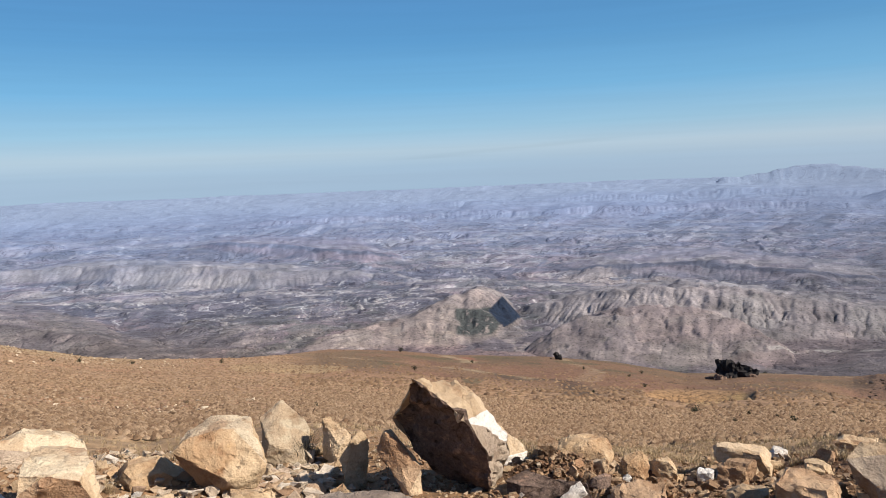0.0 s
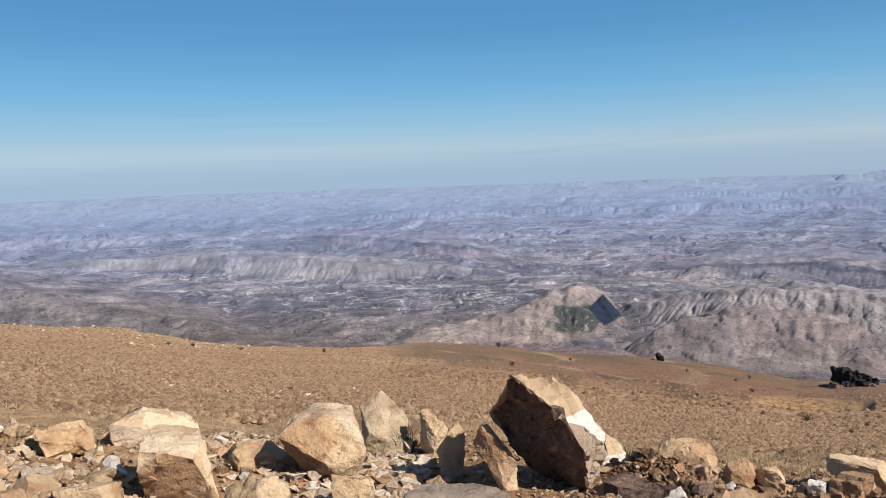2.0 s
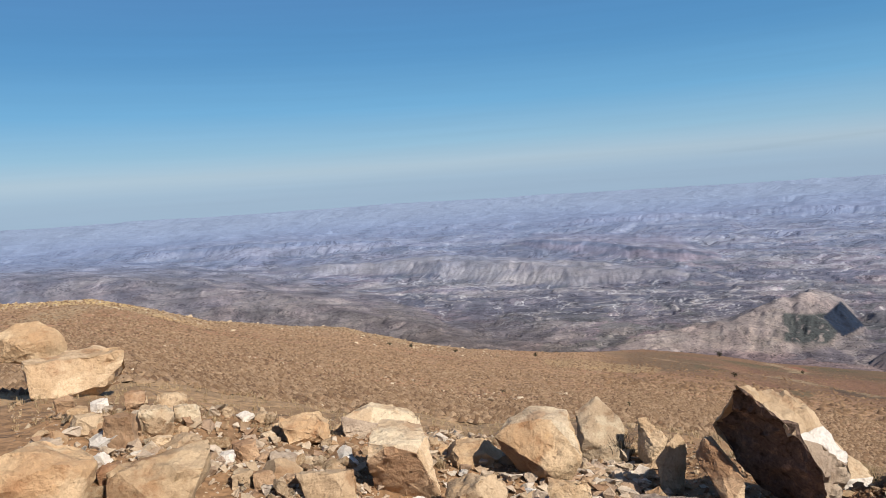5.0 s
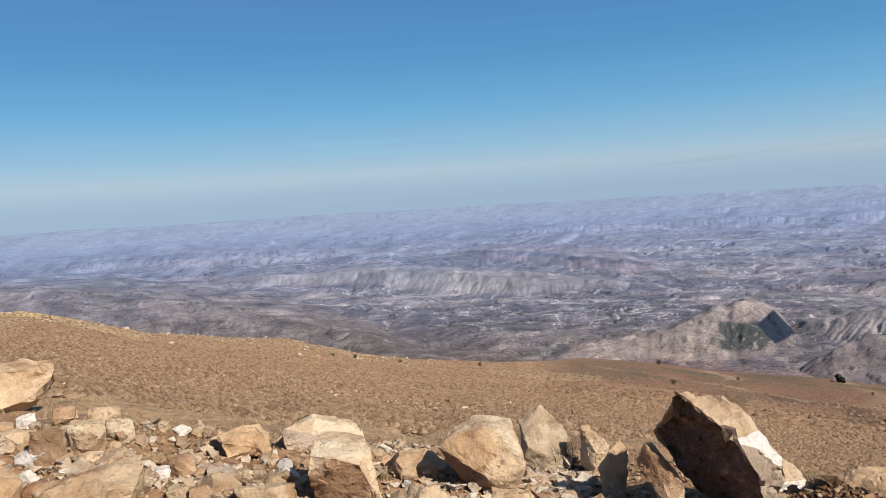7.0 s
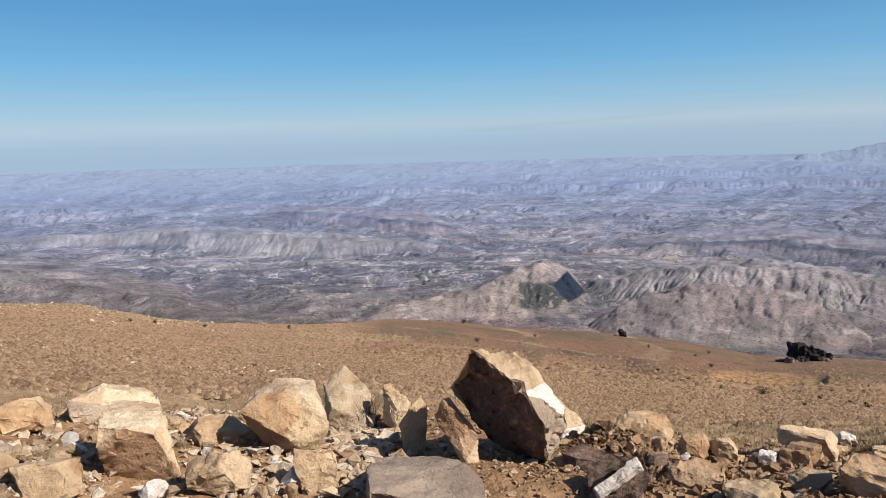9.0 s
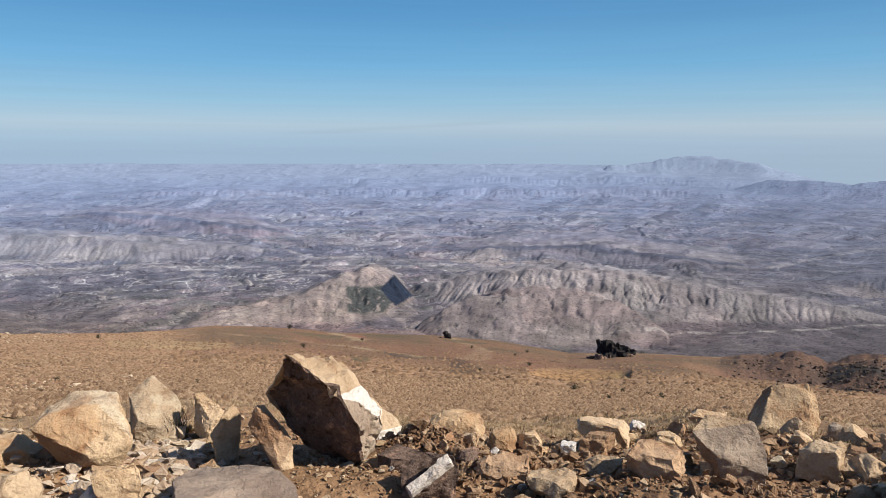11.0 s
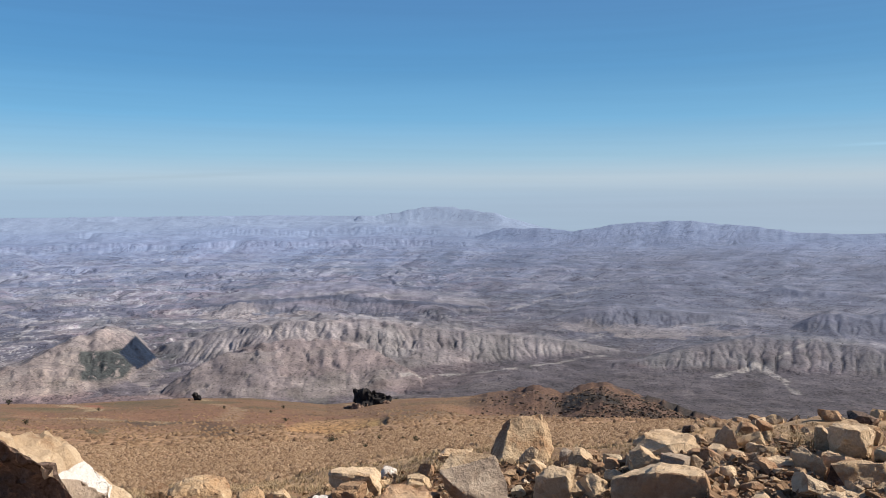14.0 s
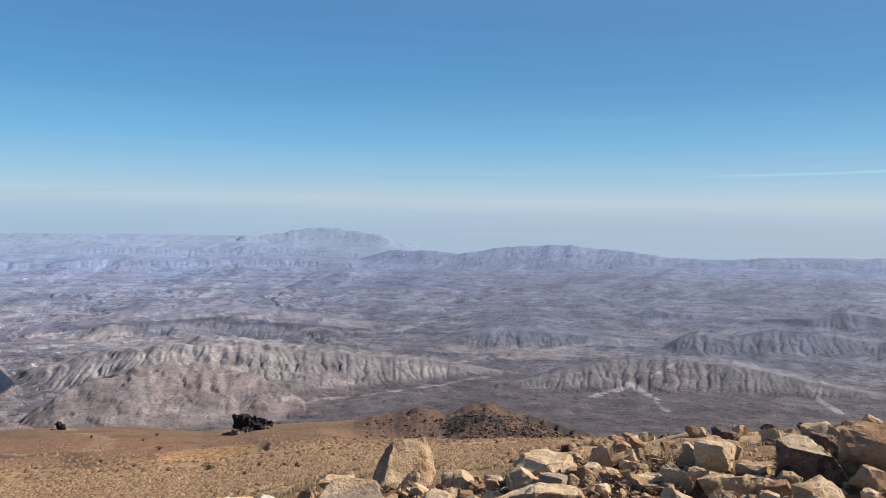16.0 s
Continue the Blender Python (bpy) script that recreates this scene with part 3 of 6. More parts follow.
RIBBED = {"scrub_spur": .1, "cliff_spur": .4, "red_mesa": .7, "left_hills": .3}      # how far a ridge is cut into ribs


# ---------------- the ground, one sheet from the road to the horizon ----------------
def ground_sheet():
    az = np.concatenate([np.arange(180, 60, -4.0), V_AZ, np.arange(-74, -180, -4.0)])
    rr = np.concatenate([[.35], np.geomspace(.8, 9, 70), np.geomspace(9, 345, 180)[1:], np.geomspace(345, 1140, 26)[1:],
                         1 / V_INV])
    A, R = np.meshgrid(az, rr, indexing="ij")
    Z, near, top, which, X, Y = ground_z(A, R)
    na, nr = A.shape
    co = np.stack([X, Y, Z], -1).reshape(-1, 3)
    i, j = np.meshgrid(np.arange(na), np.arange(nr - 1), indexing="ij")
    i2 = (i + 1) % na
    quads = np.stack([i * nr + j, i * nr + j + 1, i2 * nr + j + 1, i2 * nr + j], -1).reshape(-1, 4)
    co[::nr] = (0, 0, 0)                   # the innermost ring closes under the feet
    me = bpy.data.meshes.new("ground")
    me.vertices.add(len(co))
    me.vertices.foreach_set("co", co.ravel())
    me.loops.add(quads.size)
    me.loops.foreach_set("vertex_index", quads.ravel().astype(np.int32))
    me.polygons.add(len(quads))
    me.polygons.foreach_set("loop_start", np.arange(0, quads.size, 4, dtype=np.int32))
    me.polygons.foreach_set("use_smooth", np.ones(len(quads), bool))
    me.update(calc_edges=True)
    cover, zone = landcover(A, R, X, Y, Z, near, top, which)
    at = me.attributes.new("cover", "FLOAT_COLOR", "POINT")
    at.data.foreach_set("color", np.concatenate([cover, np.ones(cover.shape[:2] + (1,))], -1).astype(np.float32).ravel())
    at = me.attributes.new("zone", "FLOAT", "POINT")
    at.data.foreach_set("value", zone.astype(np.float32).ravel())
    at = me.attributes.new("view_uv", "FLOAT_VECTOR", "POINT")
    at.data.foreach_set("vector", np.stack([*view_coords(A, R, X, Y), 0 * A], -1).astype(np.float32).ravel())
    at = me.attributes.new("plain", "FLOAT", "POINT")
    at.data.foreach_set("value", (1 - .9 * smooth(1, 8, top) * smooth(3300, 2500, R) * np.array([0] + [RIBBED.get(k, 1.0) for k in RIDGES])[which]).astype(np.float32).ravel())
    me.materials.append(ground_material())
    ob = new("ground", me)
    tagged(ob, "dry stony hillside falling to an eroded grey desert valley", "ground", kind="structure")
    return ob


def blend(c, col, f):
    return c + (np.array(col) - c) * f[..., None]


def spot(A, R, az, r, da, dr, seed, rag=.5):
    """A ragged patch of land: 1 inside, 0 outside."""
    d = np.hypot((A - az) / da, (R - r) / dr)
    a = np.radians(A)
    d = d + (fbm(-np.sin(a) * R / (dr * .5), np.cos(a) * R / (dr * .5), 4, seed) - .5) * 2 * rag
    return 1 - smooth(.85, 1.0, d)


def trail(X, Y, pts, width):
    """1 on a worn line through points of (bearing, distance)."""
    p = [(-math.sin(radians(a)) * r, math.cos(radians(a)) * r) for a, r in pts]
    d = np.full(X.shape, 1e9)
    for (x0, y0), (x1, y1) in zip(p, p[1:]):
        u = np.clip(((X - x0) * (x1 - x0) + (Y - y0) * (y1 - y0)) / ((x1 - x0) ** 2 + (y1 - y0) ** 2), 0, 1)
        d = np.minimum(d, np.hypot(X - x0 - u * (x1 - x0), Y - y0 - u * (y1 - y0)))
    return 1 - smooth(width * .5, width * 1.1, d)


def plain_r(el):
    """Distance at which the plain lies at that elevation, in degrees."""
    return 387 / (math.tan(radians(-el)) + .0633)


def hillside_cover(A, R, X, Y):
    c = np.zeros(A.shape + (3,)) + np.array((.51, .335, .20))
    c = blend(c, (.49, .295, .178), smooth(.45, .62, fbm(X / 30, Y / 22, 4, 101)) * .8)
    c = blend(c, (.54, .395, .24), smooth(.55, .68, fbm(X / 18, Y / 40, 4, 107)) * .6)
    c = blend(c, (.55, .40, .24), smooth(22, 12, R) * .8)                             # pale dry grass behind the bank
    edge = smooth(.80, .97, R / along(A, R_BROW)) * smooth(18, 28, A)
    c = blend(c, (.52, .40, .23), edge * .8)
    c = blend(c, (.80, .60, .30), smooth(.72, .95, R / along(A, R_BROW)) * smooth(37, 43, A) * smooth(.40, .5, fbm(X / 12, Y / 12, 3, 149)))
    terr = smooth(60, 130, R) * smooth(16, 6, A)
    c = blend(c, (.52, .37, .22), terr * smooth(.56, .64, fbm(X / 40, Y / 20, 4, 117)) * .6)
    c = blend(c, (.275, .168, .105), terr * .85)
    c = blend(c, (.22, .165, .10), terr * smooth(.53, .56, fbm(X / 26, Y / 60, 3, 113)) * .7)
    c = blend(c, (.68, .47, .22), spot(A, R, -18.2, 98, 3.7, 34, 5, .4) * .95)       # ochre digging
    c = blend(c, (.42, .20, .13), spot(A, R, -1.1, 262, 1.0, 22, 9, .4))              # red earth
    c = blend(c, (.55, .40, .22), spot(A, R, 12, 120, 5.0, 30, 15, .3) * .8)          # straw-coloured shoulder
    for pts in ([(53, 62), (50.2, 75), (47.2, 95), (44, 108)], [(8, 200), (2, 180), (-3, 150), (-6, 120)], [(0.5, 300), (-1.5, 240), (0, 170)],
                [(-8.5, 310), (-11, 200), (-10, 130)], [(-19, 300), (-26, 270), (-28, 250)]):
        c = blend(c, (.52, .41, .26), trail(X, Y, pts, 3.0) * .75)
    for az, r, da, dr, seed in ((1.8, 255, 2.6, 20, 61), (-9.5, 275, 2.0, 18, 63), (-3.2, 290, 1.8, 16, 65), (0.0, 203, 1.1, 14, 21), (-1.6, 104, 1.0, 16, 23), (4.2, 170, 1.3, 18, 25), (-5.6, 235, 1.4, 20, 27), (-12.5, 215, 1.5, 24, 29)):
        c = blend(c, (.185, .15, .085), spot(A, R, az, r, da, dr, seed, .2) * .8)       # small dark fields
    for pts in ([(-7.2, 124), (-9.0, 119), (-9.6, 84), (-9.9, 66)], [(1.4, 190), (1.3, 222), (-1.3, 224), (-1.2, 188)], [(-3.2, 150), (-5.0, 118), (-7.2, 122)], [(-11.5, 180), (-15, 165), (-16.5, 185)]):
        c = blend(c, (.13, .09, .062), trail(X, Y, pts, 2.2) * .8)                        # low field walls
    c = blend(c, (.36, .19, .125), smooth(.55, .62, fbm(X / 22, Y / 30, 4, 141)) * smooth(70, 120, R) * smooth(12, 4, A) * .5)
    kn = smooth(-26, -31, A) * smooth(-50, -46, A) * smooth(70, 120, R)
    c = blend(c, (.185, .115, .085), kn)
    c = blend(c, (.055, .048, .046), kn * smooth(.46, .54, fbm(X / 15, Y / 15, 5, 127)) * smooth(-32.5, -36, A))
    c = blend(c, (.42, .30, .18), smooth(.58, .66, fbm(X / 2.2, Y / 2.2, 4, 131)) * smooth(12, 7, R) * .5)
    # roadside earth, darker and redder where it was dug
    bank = smooth(9, 5.5, R)
    c = blend(c, (.42, .265, .15), bank)
    dug = smooth(2, -8, A) * smooth(-40, -25, A)
    # darker earth on the right also paints in shaded gaps between rocks
    c = blend(c, (.27, .165, .10), bank * smooth(-28, -34, A) * .85)
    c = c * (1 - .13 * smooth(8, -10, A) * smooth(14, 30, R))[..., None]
    return blend(c, (.20, .115, .07), bank * dug * smooth(.42, .55, fbm(X / .5, Y / .5, 4, 137)))


TINTS = {"scrub_spur": (.215, .17, .135), "pale_ridge": (.43, .385, .32), "red_mesa": (.31, .205, .185), "left_hills": (.27, .22, .20), "cliff_spur": (.37, .30, .24), "badland_ridge": (.36, .325, .29),
         "brown_mound": (.315, .26, .226), "long_mesa": (.27, .22, .21), "grey_ridge": (.22, .20, .20), "striped_ridge": (.25, .235, .225),
         "dark_hill": (.15, .14, .15), "small_hills": (.19, .18, .19), "far_dark_hill": (.17, .165, .19)}


# land colours of the valley, with distance haze blended into them
def valley_cover(A, R, X, Y, Z, top, which):
    v = np.zeros(A.shape + (3,)) + np.array((.255, .205, .20))
    big = mottle(X / 260, Y / 170, 7, 201)
    fine = mottle(X / 60, Y / 45, 5, 207)
    v = blend(v, (.125, .112, .118), smooth(.49, .54, big) * .75)
    v = blend(v, (.36, .31, .265), smooth(.565, .60, fine) * .5)
    v = blend(v, (.30, .20, .17), smooth(.57, .60, mottle(X / 190, Y / 120, 6, 213)) * .5)
    v = blend(v, (.10, .115, .08), smooth(.60, .62, mottle(X / 90, Y / 70, 6, 219)) * .5)
    names = list(RIDGES)
    tint = np.array([(0, 0, 0)] + [TINTS.get(k, (0, 0, 0)) for k in names])[which]
    has = np.array([0] + [k in TINTS for k in names])[which]
    f = smooth(1.5, 8, top) * has * (.72 + .5 * (fine - .5))
    v = v + (tint - v) * f[..., None]
    # layers of silt: pale and dark strips across the plain
    lay = mottle(np.radians(A) * R / 330 + 3, R / 42, 7, 231)
    plain = smooth(1450, 1900, R) * (1 - .6 * smooth(2, 10, top))
    v = blend(v, (.46, .42, .37), smooth(.575, .60, lay) * plain * .6)
    v = blend(v, (.12, .115, .135), smooth(.43, .41, lay) * plain * .65)
    v = blend(v, (.13, .115, .125), smooth(-3, 2, A) * smooth(1560, 1640, R) * smooth(1960, 1840, R) * smooth(4, 1, top) * smooth(.40, .45, fine) * .8)
    # silt, gravel and dry-bed mottling in view coordinates; contrast fades with distance for haze
    du, dv = view_coords(A, R, X, Y)
    fade = 1 - .55 * smooth(2400, 4200, R)
    v = v * (1 + ((mottle(du / 40, dv / 30, 4, 321, .6) - .5) * 1.1 * fade)[..., None])
    # thin scarps of dark rock and pale silt, winding level across the plain
    open_plain = smooth(1300, 1700, R) * smooth(6, 2, top) * (1 - .6 * smooth(2800, 4300, R))
    for k, (across, tall, tone) in enumerate(((150, 15, (.085, .08, .095)), (90, 11, (.10, .095, .11)), (120, 13, (.45, .41, .36)), (60, 8, (.13, .115, .125)), (45, 6, (.62, .60, .56)))):
        level = mottle(du / across + 7 * k, dv / tall, 4, 331 + k)
        some = smooth(.47, .55, mottle(du / 70 + 3 * k, dv / 30, 3, 351 + k))
        v = blend(v, tone, (1 - smooth(.010, .024, np.abs(level - .5))) * some * open_plain * .8)
    # dark cap rock along the rims of the mesas, with pale silt above it
    for name in ("long_mesa", "red_mesa", "left_hills"):
        rows = RIDGES[name][0]
        part_up = top / np.maximum(np.interp(A, rows[:, 0], rows[:, 3]), 4)
        crest = np.interp(A, rows[:, 0], rows[:, 2])
        mine = (which == list(RIDGES).index(name) + 1) * 1.0
        v = blend(v, (.07, .064, .075), mine * smooth(.70, .80, part_up) * smooth(crest + 40, crest + 10, R) * .85)
        v = blend(v, (.46, .41, .36), mine * smooth(crest + 30, crest + 60, R) * smooth(crest + 200, crest + 90, R) * smooth(.42, .52, fine) * .6)
    # brown scrubland below the shoulder
    v = blend(v, (.155, .125, .105), smooth(1750, 1350, R) * smooth(9, 20, A) * .85)
    # dark scrub plain on the sunward side, its backlit dimness painted in
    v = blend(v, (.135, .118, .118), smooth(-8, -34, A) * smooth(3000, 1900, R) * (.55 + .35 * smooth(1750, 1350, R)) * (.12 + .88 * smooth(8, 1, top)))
    # pale dry beds where the water gathers, scrub in the gullies, bare silt on the cut ribs
    water, cut = carved(V_WATER, A, R), carved(V_CUT, A, R)
    near = 1 - smooth(1900, 3200, R)
    v = blend(v, (.44, .40, .345), smooth(2.5, 3.3, water) * smooth(6, 2, top) * .6 * near)
    v = blend(v, (.15, .135, .12), smooth(1.5, 2.4, water) * smooth(2, 8, top) * .45 * near)
    v = blend(v, (.47, .43, .37), smooth(2.0, -1.0, cut) * smooth(3, 14, top) * smooth(.5, .6, fine) * .25 * near)
    # washes and tracks
    for pts, w in (([(-49.7, plain_r(-10.9)), (-52, plain_r(-10.1)), (-56.9, plain_r(-9.4))], 5),
                   ([(-43.5, plain_r(-4.7)), (-41.0, plain_r(-5.3)), (-38, plain_r(-5.9)), (-34.5, plain_r(-6.8)), (-31, plain_r(-7.8))], 13),
                   ([(-36, plain_r(-10.0)), (-39.6, plain_r(-9.0)), (-46, plain_r(-8.3)), (-51, plain_r(-8.5))], 10),
                   ([(4, plain_r(-7.2)), (1.5, plain_r(-7.8)), (3.5, plain_r(-8.8)), (8, plain_r(-9.6))], 8),
                   ([(-45.7, plain_r(-12.0)), (-48.5, plain_r(-11.2)), (-50.2, plain_r(-11.9)), (-51, plain_r(-12.6))], 9),
                   ([(-62, plain_r(-11.7)), (-60.5, plain_r(-10.9)), (-61, plain_r(-10.2))], 9),
                   ([(-21, plain_r(-13.5)), (-26, plain_r(-12.6)), (-33, plain_r(-11.8)), (-38, plain_r(-11.0))], 6)):
        v = blend(v, (.48, .44, .38), trail(X, Y, pts, w) * .8 * smooth(.3, .5, mottle(X / 25, Y / 25, 3, 239)))
    # sand flats between the dark hills
    for az, el, da, dr, seed in ((-40.5, -9.2, 3.2, 70, 71), (-45.5, -8.95, 3.4, 55, 73), (-50.3, -7.25, 2.4, 60, 75), (-52.5, -7.7, 1.6, 40, 77), (-36.5, -9.0, 2.2, 60, 79), (-10.5, -7.9, 2.6, 45, 81), (-14, -8.25, 3.4, 35, 83)):
        v = blend(v, (.45, .375, .30), spot(A, R, az, plain_r(el), da, dr, seed, .7) * .75)
    # distance haze painted in: far colours shift to pale blue-grey
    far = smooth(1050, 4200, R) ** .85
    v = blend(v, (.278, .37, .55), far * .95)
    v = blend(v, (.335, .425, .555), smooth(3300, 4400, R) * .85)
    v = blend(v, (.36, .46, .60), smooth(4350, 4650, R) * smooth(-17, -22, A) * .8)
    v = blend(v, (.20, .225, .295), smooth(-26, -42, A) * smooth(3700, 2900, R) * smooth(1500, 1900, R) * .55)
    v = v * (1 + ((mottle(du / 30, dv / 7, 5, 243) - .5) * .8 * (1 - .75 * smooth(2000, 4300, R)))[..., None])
    # darkened to the right, painting in the view's dimmer right side
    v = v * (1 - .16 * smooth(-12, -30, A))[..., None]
    # orchard and dark blue patch on the spur, bounded by bearing and elevation from the eye
    E = -np.degrees(np.arctan2(1.65 - Z, R))
    jit = (mottle(X / 18, Y / 18, 3, 251) - .5) * .5
    left = -.6 + .12 * (E + 10)
    orchard = smooth(left + .2, left - .1, A + jit) * smooth(-3.9, -3.4, A + (E + 11.3) * .75 + jit) * smooth(-9.75, -9.95, E + jit * .6) * smooth(-12.1, -11.8, E + jit)
    v = blend(v, (.052, .068, .066), orchard * .88 * smooth(.24, .34, mottle(X / 9, Y / 9, 3, 257)))
    blue_quad = np.ones(A.shape)                                      # dark blue patch, four-sided as seen from the eye
    corners = [(-3.0, -10.05), (-4.1, -9.0), (-5.5, -10.6), (-4.15, -11.35)]
    for (a0, e0), (a1, e1) in zip(corners, corners[1:] + corners[:1]):
        side = ((a1 - a0) * (E - e0) - (e1 - e0) * (A - a0)) / math.hypot(a1 - a0, e1 - e0)
        blue_quad = blue_quad * smooth(-.04, .05, side)
    return blend(v, (.016, .030, .056), blue_quad)


def landcover(A, R, X, Y, Z, near, top, which):
    c = np.zeros(A.shape + (3,))
    c[near] = hillside_cover(A[near], R[near], X[near], Y[near])
    far = ~near
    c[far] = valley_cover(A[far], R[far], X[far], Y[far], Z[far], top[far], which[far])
    # blue haze tint in the valley's factor; zone falls with distance, fading texture as haze
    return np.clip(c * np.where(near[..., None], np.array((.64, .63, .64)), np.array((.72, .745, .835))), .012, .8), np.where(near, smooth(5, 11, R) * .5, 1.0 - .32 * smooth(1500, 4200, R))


ground_sheet()

# ---------------- rocks ----------------
def rock_material(name, base, second, dark, pale, stain=.75, spread=(.30, .42, .62, .74), grit=(.80, 1.17), crust=.6):
    """Broken sandstone: two body colours, rusty and dark weathered skins, pale fresh faces, grain."""
    m, n, l, bsdf = material(name)
    tc = n.new("ShaderNodeTexCoord")
    info = n.new("ShaderNodeObjectInfo")
    off = n.new("ShaderNodeVectorMath")
    off.operation = "SCALE"
    comb = n.new("ShaderNodeCombineXYZ")
    for s in range(3):
        l.new(info.outputs["Random"], comb.inputs[s])
    l.new(comb.outputs[0], off.inputs[0])
    off.inputs["Scale"].default_value = 37.0
    add = n.new("ShaderNodeVectorMath")
    l.new(tc.outputs["Object"], add.inputs[0])
    l.new(off.outputs[0], add.inputs[1])
    p = add.outputs[0]
    big = noise_node(n, l, p, 2.2, 5, .6)
    mid = noise_node(n, l, p, 7.0, 8, .65)
    grain = noise_node(n, l, p, 60.0, 6, .7)
    crack = noise_node(n, l, p, 9.0, 3, .5, "ShaderNodeTexVoronoi")
    crack.feature = "DISTANCE_TO_EDGE"
    body = ramp(n, l, big.outputs["Fac"], [(.38, base), (.62, second)])
    skin = ramp(n, l, mid.outputs["Fac"], [(spread[0], dark), (spread[1], (1, 1, 1)), (spread[2], (1, 1, 1)), (spread[3], pale)])
    c = mix(n, l, "MULTIPLY", stain, body.outputs[0], skin.outputs[0])
    patch = noise_node(n, l, p, 3.4, 5, .55)
    flake = ramp(n, l, patch.outputs["Fac"], [(.52, (0, 0, 0)), (.58, (crust, crust, crust)), (.70, (crust, crust, crust)), (.76, (0, 0, 0))])
    c = mix(n, l, "MIX", flake.outputs[0], c, tuple(min(.85, v * 1.12 + .10 * k) for k, v in zip((1.0, 1.0, .85), second)))
    rust = ramp(n, l, patch.outputs["Fac"], [(.36, (crust, crust, crust)), (.42, (0, 0, 0))])
    c = mix(n, l, "MIX", rust.outputs[0], c, (base[0] * .72, base[1] * .58, base[2] * .5))
    gr = ramp(n, l, grain.outputs["Fac"], [(.3, (grit[0], grit[0] * .98, grit[0] * .96)), (.7, (grit[1], grit[1], grit[1]))])
    c = mix(n, l, "MULTIPLY", .8, c, gr.outputs[0])
    hue = n.new("ShaderNodeHueSaturation")
    var = n.new("ShaderNodeMapRange")
    l.new(info.outputs["Random"], var.inputs[0])
    var.inputs[3].default_value, var.inputs[4].default_value = .64, .86
    l.new(var.outputs[0], hue.inputs["Value"])
    l.new(c, hue.inputs["Color"])
    l.new(hue.outputs[0], bsdf.inputs["Base Color"])
    cr = ramp(n, l, crack.outputs["Distance"], [(.0, (0, 0, 0)), (.03, (1, 1, 1))])
    pits = noise_node(n, l, p, 24.0, 5, .7)
    bump(n, l, bsdf, [(mid.outputs["Fac"], .8, .07), (pits.outputs["Fac"], .75, .022), (grain.outputs["Fac"], .6, .008), (cr.outputs[0], .2, .008)])
    return m


ROCK = {
    "tan": rock_material("tan_sandstone", (.56, .395, .245), (.66, .50, .34), (.52, .38, .28), (1.25, 1.2, 1.1)),
    "orange": rock_material("orange_sandstone", (.57, .375, .22), (.65, .49, .32), (.50, .34, .26), (1.25, 1.22, 1.1)),
    "pale": rock_material("pale_limestone", (.60, .455, .31), (.70, .57, .42), (.55, .41, .31), (1.25, 1.22, 1.15), .7),
    "white": rock_material("fresh_white_stone", (.90, .83, .76), (.95, .91, .87), (.75, .66, .58), (1.1, 1.1, 1.1), .4, crust=.25),
    "brown": rock_material("brown_sandstone", (.38, .225, .135), (.52, .35, .22), (.50, .38, .31), (1.35, 1.3, 1.2), .6),
    # dark rocks, and painted shade on boulder faces turned from the sun
    "dark": rock_material("dark_and_shaded_stone", (.15, .105, .085), (.22, .155, .125), (.40, .36, .34), (2.3, 2.1, 1.9), 1.0, (.40, .47, .55, .66), (.42, 1.7), 0.0),
    # near-black colour that paints in the shade of the outcrops
    "black": rock_material("shade_black_rock", (.018, .017, .019), (.035, .032, .033), (.6, .6, .6), (1.6, 1.5, 1.4), crust=0.0),
    "umber": rock_material("grey_brown_slab", (.25, .195, .165), (.40, .325, .27), (.5, .44, .42), (1.4, 1.35, 1.3), .8, crust=.25),
    "grey": rock_material("grey_stone", (.42, .335, .27), (.54, .43, .335), (.55, .48, .42), (1.35, 1.3, 1.2), .6),
}


def weather(bm, edge, seed, rough=1.0, bevel=.05, passes=3):
    """Turns a sharp block into broken stone: chipped edges, then finer and finer faces, bedding steps and grain."""
    rnd = random.Random(seed)
    big = max(e.calc_length() for e in bm.edges)
    bmesh.ops.bevel(bm, geom=list(bm.edges), offset=big * bevel, segments=1, affect="EDGES", profile=.6, clamp_overlap=True, material=-1)
    bmesh.ops.triangulate(bm, faces=list(bm.faces))
    for k in range(passes):
        long = [e for e in bm.edges if e.calc_length() > edge]
        if not long:
            break
        bmesh.ops.subdivide_edges(bm, edges=long, cuts=1)
        bmesh.ops.triangulate(bm, faces=[f for f in bm.faces if len(f.verts) > 3])
    bm.normal_update()
    o = Vector((seed * 1.37 % 50, seed * 2.11 % 50, seed * .73 % 50))
    bed = Vector((rnd.uniform(-.4, .4), rnd.uniform(-.4, .4), 1)).normalized()
    moves = []
    for v in bm.verts:
        q = v.co / big
        chip = noise.cell(q * 5.5 + o + Vector(noise.noise_vector(q * 6 + o)) * .35)
        step = math.floor((q.dot(bed) + noise.noise(q * 2.5 + o) * .18) * 7)
        ledge = noise.cell(Vector((step, seed, .5)))
        scab = max(0.0, noise.noise(q * 9 + o) - .1) * .05
        a = (noise.fractal(q * 2.6 + o, .8, 2.1, 3) * .045 + noise.fractal(q * 11 + o, .7, 2.2, 3) * .012
             + (chip - .5) * .024 + (ledge - .5) * .018 - scab)
        moves.append(v.normal * big * a * rough)
    for v, d in zip(bm.verts, moves):
        v.co += d
    for f in bm.faces:
        f.smooth = True
    bm.normal_update()
    for e in bm.edges:
        e.smooth = e.calc_face_angle(0.0) < .62


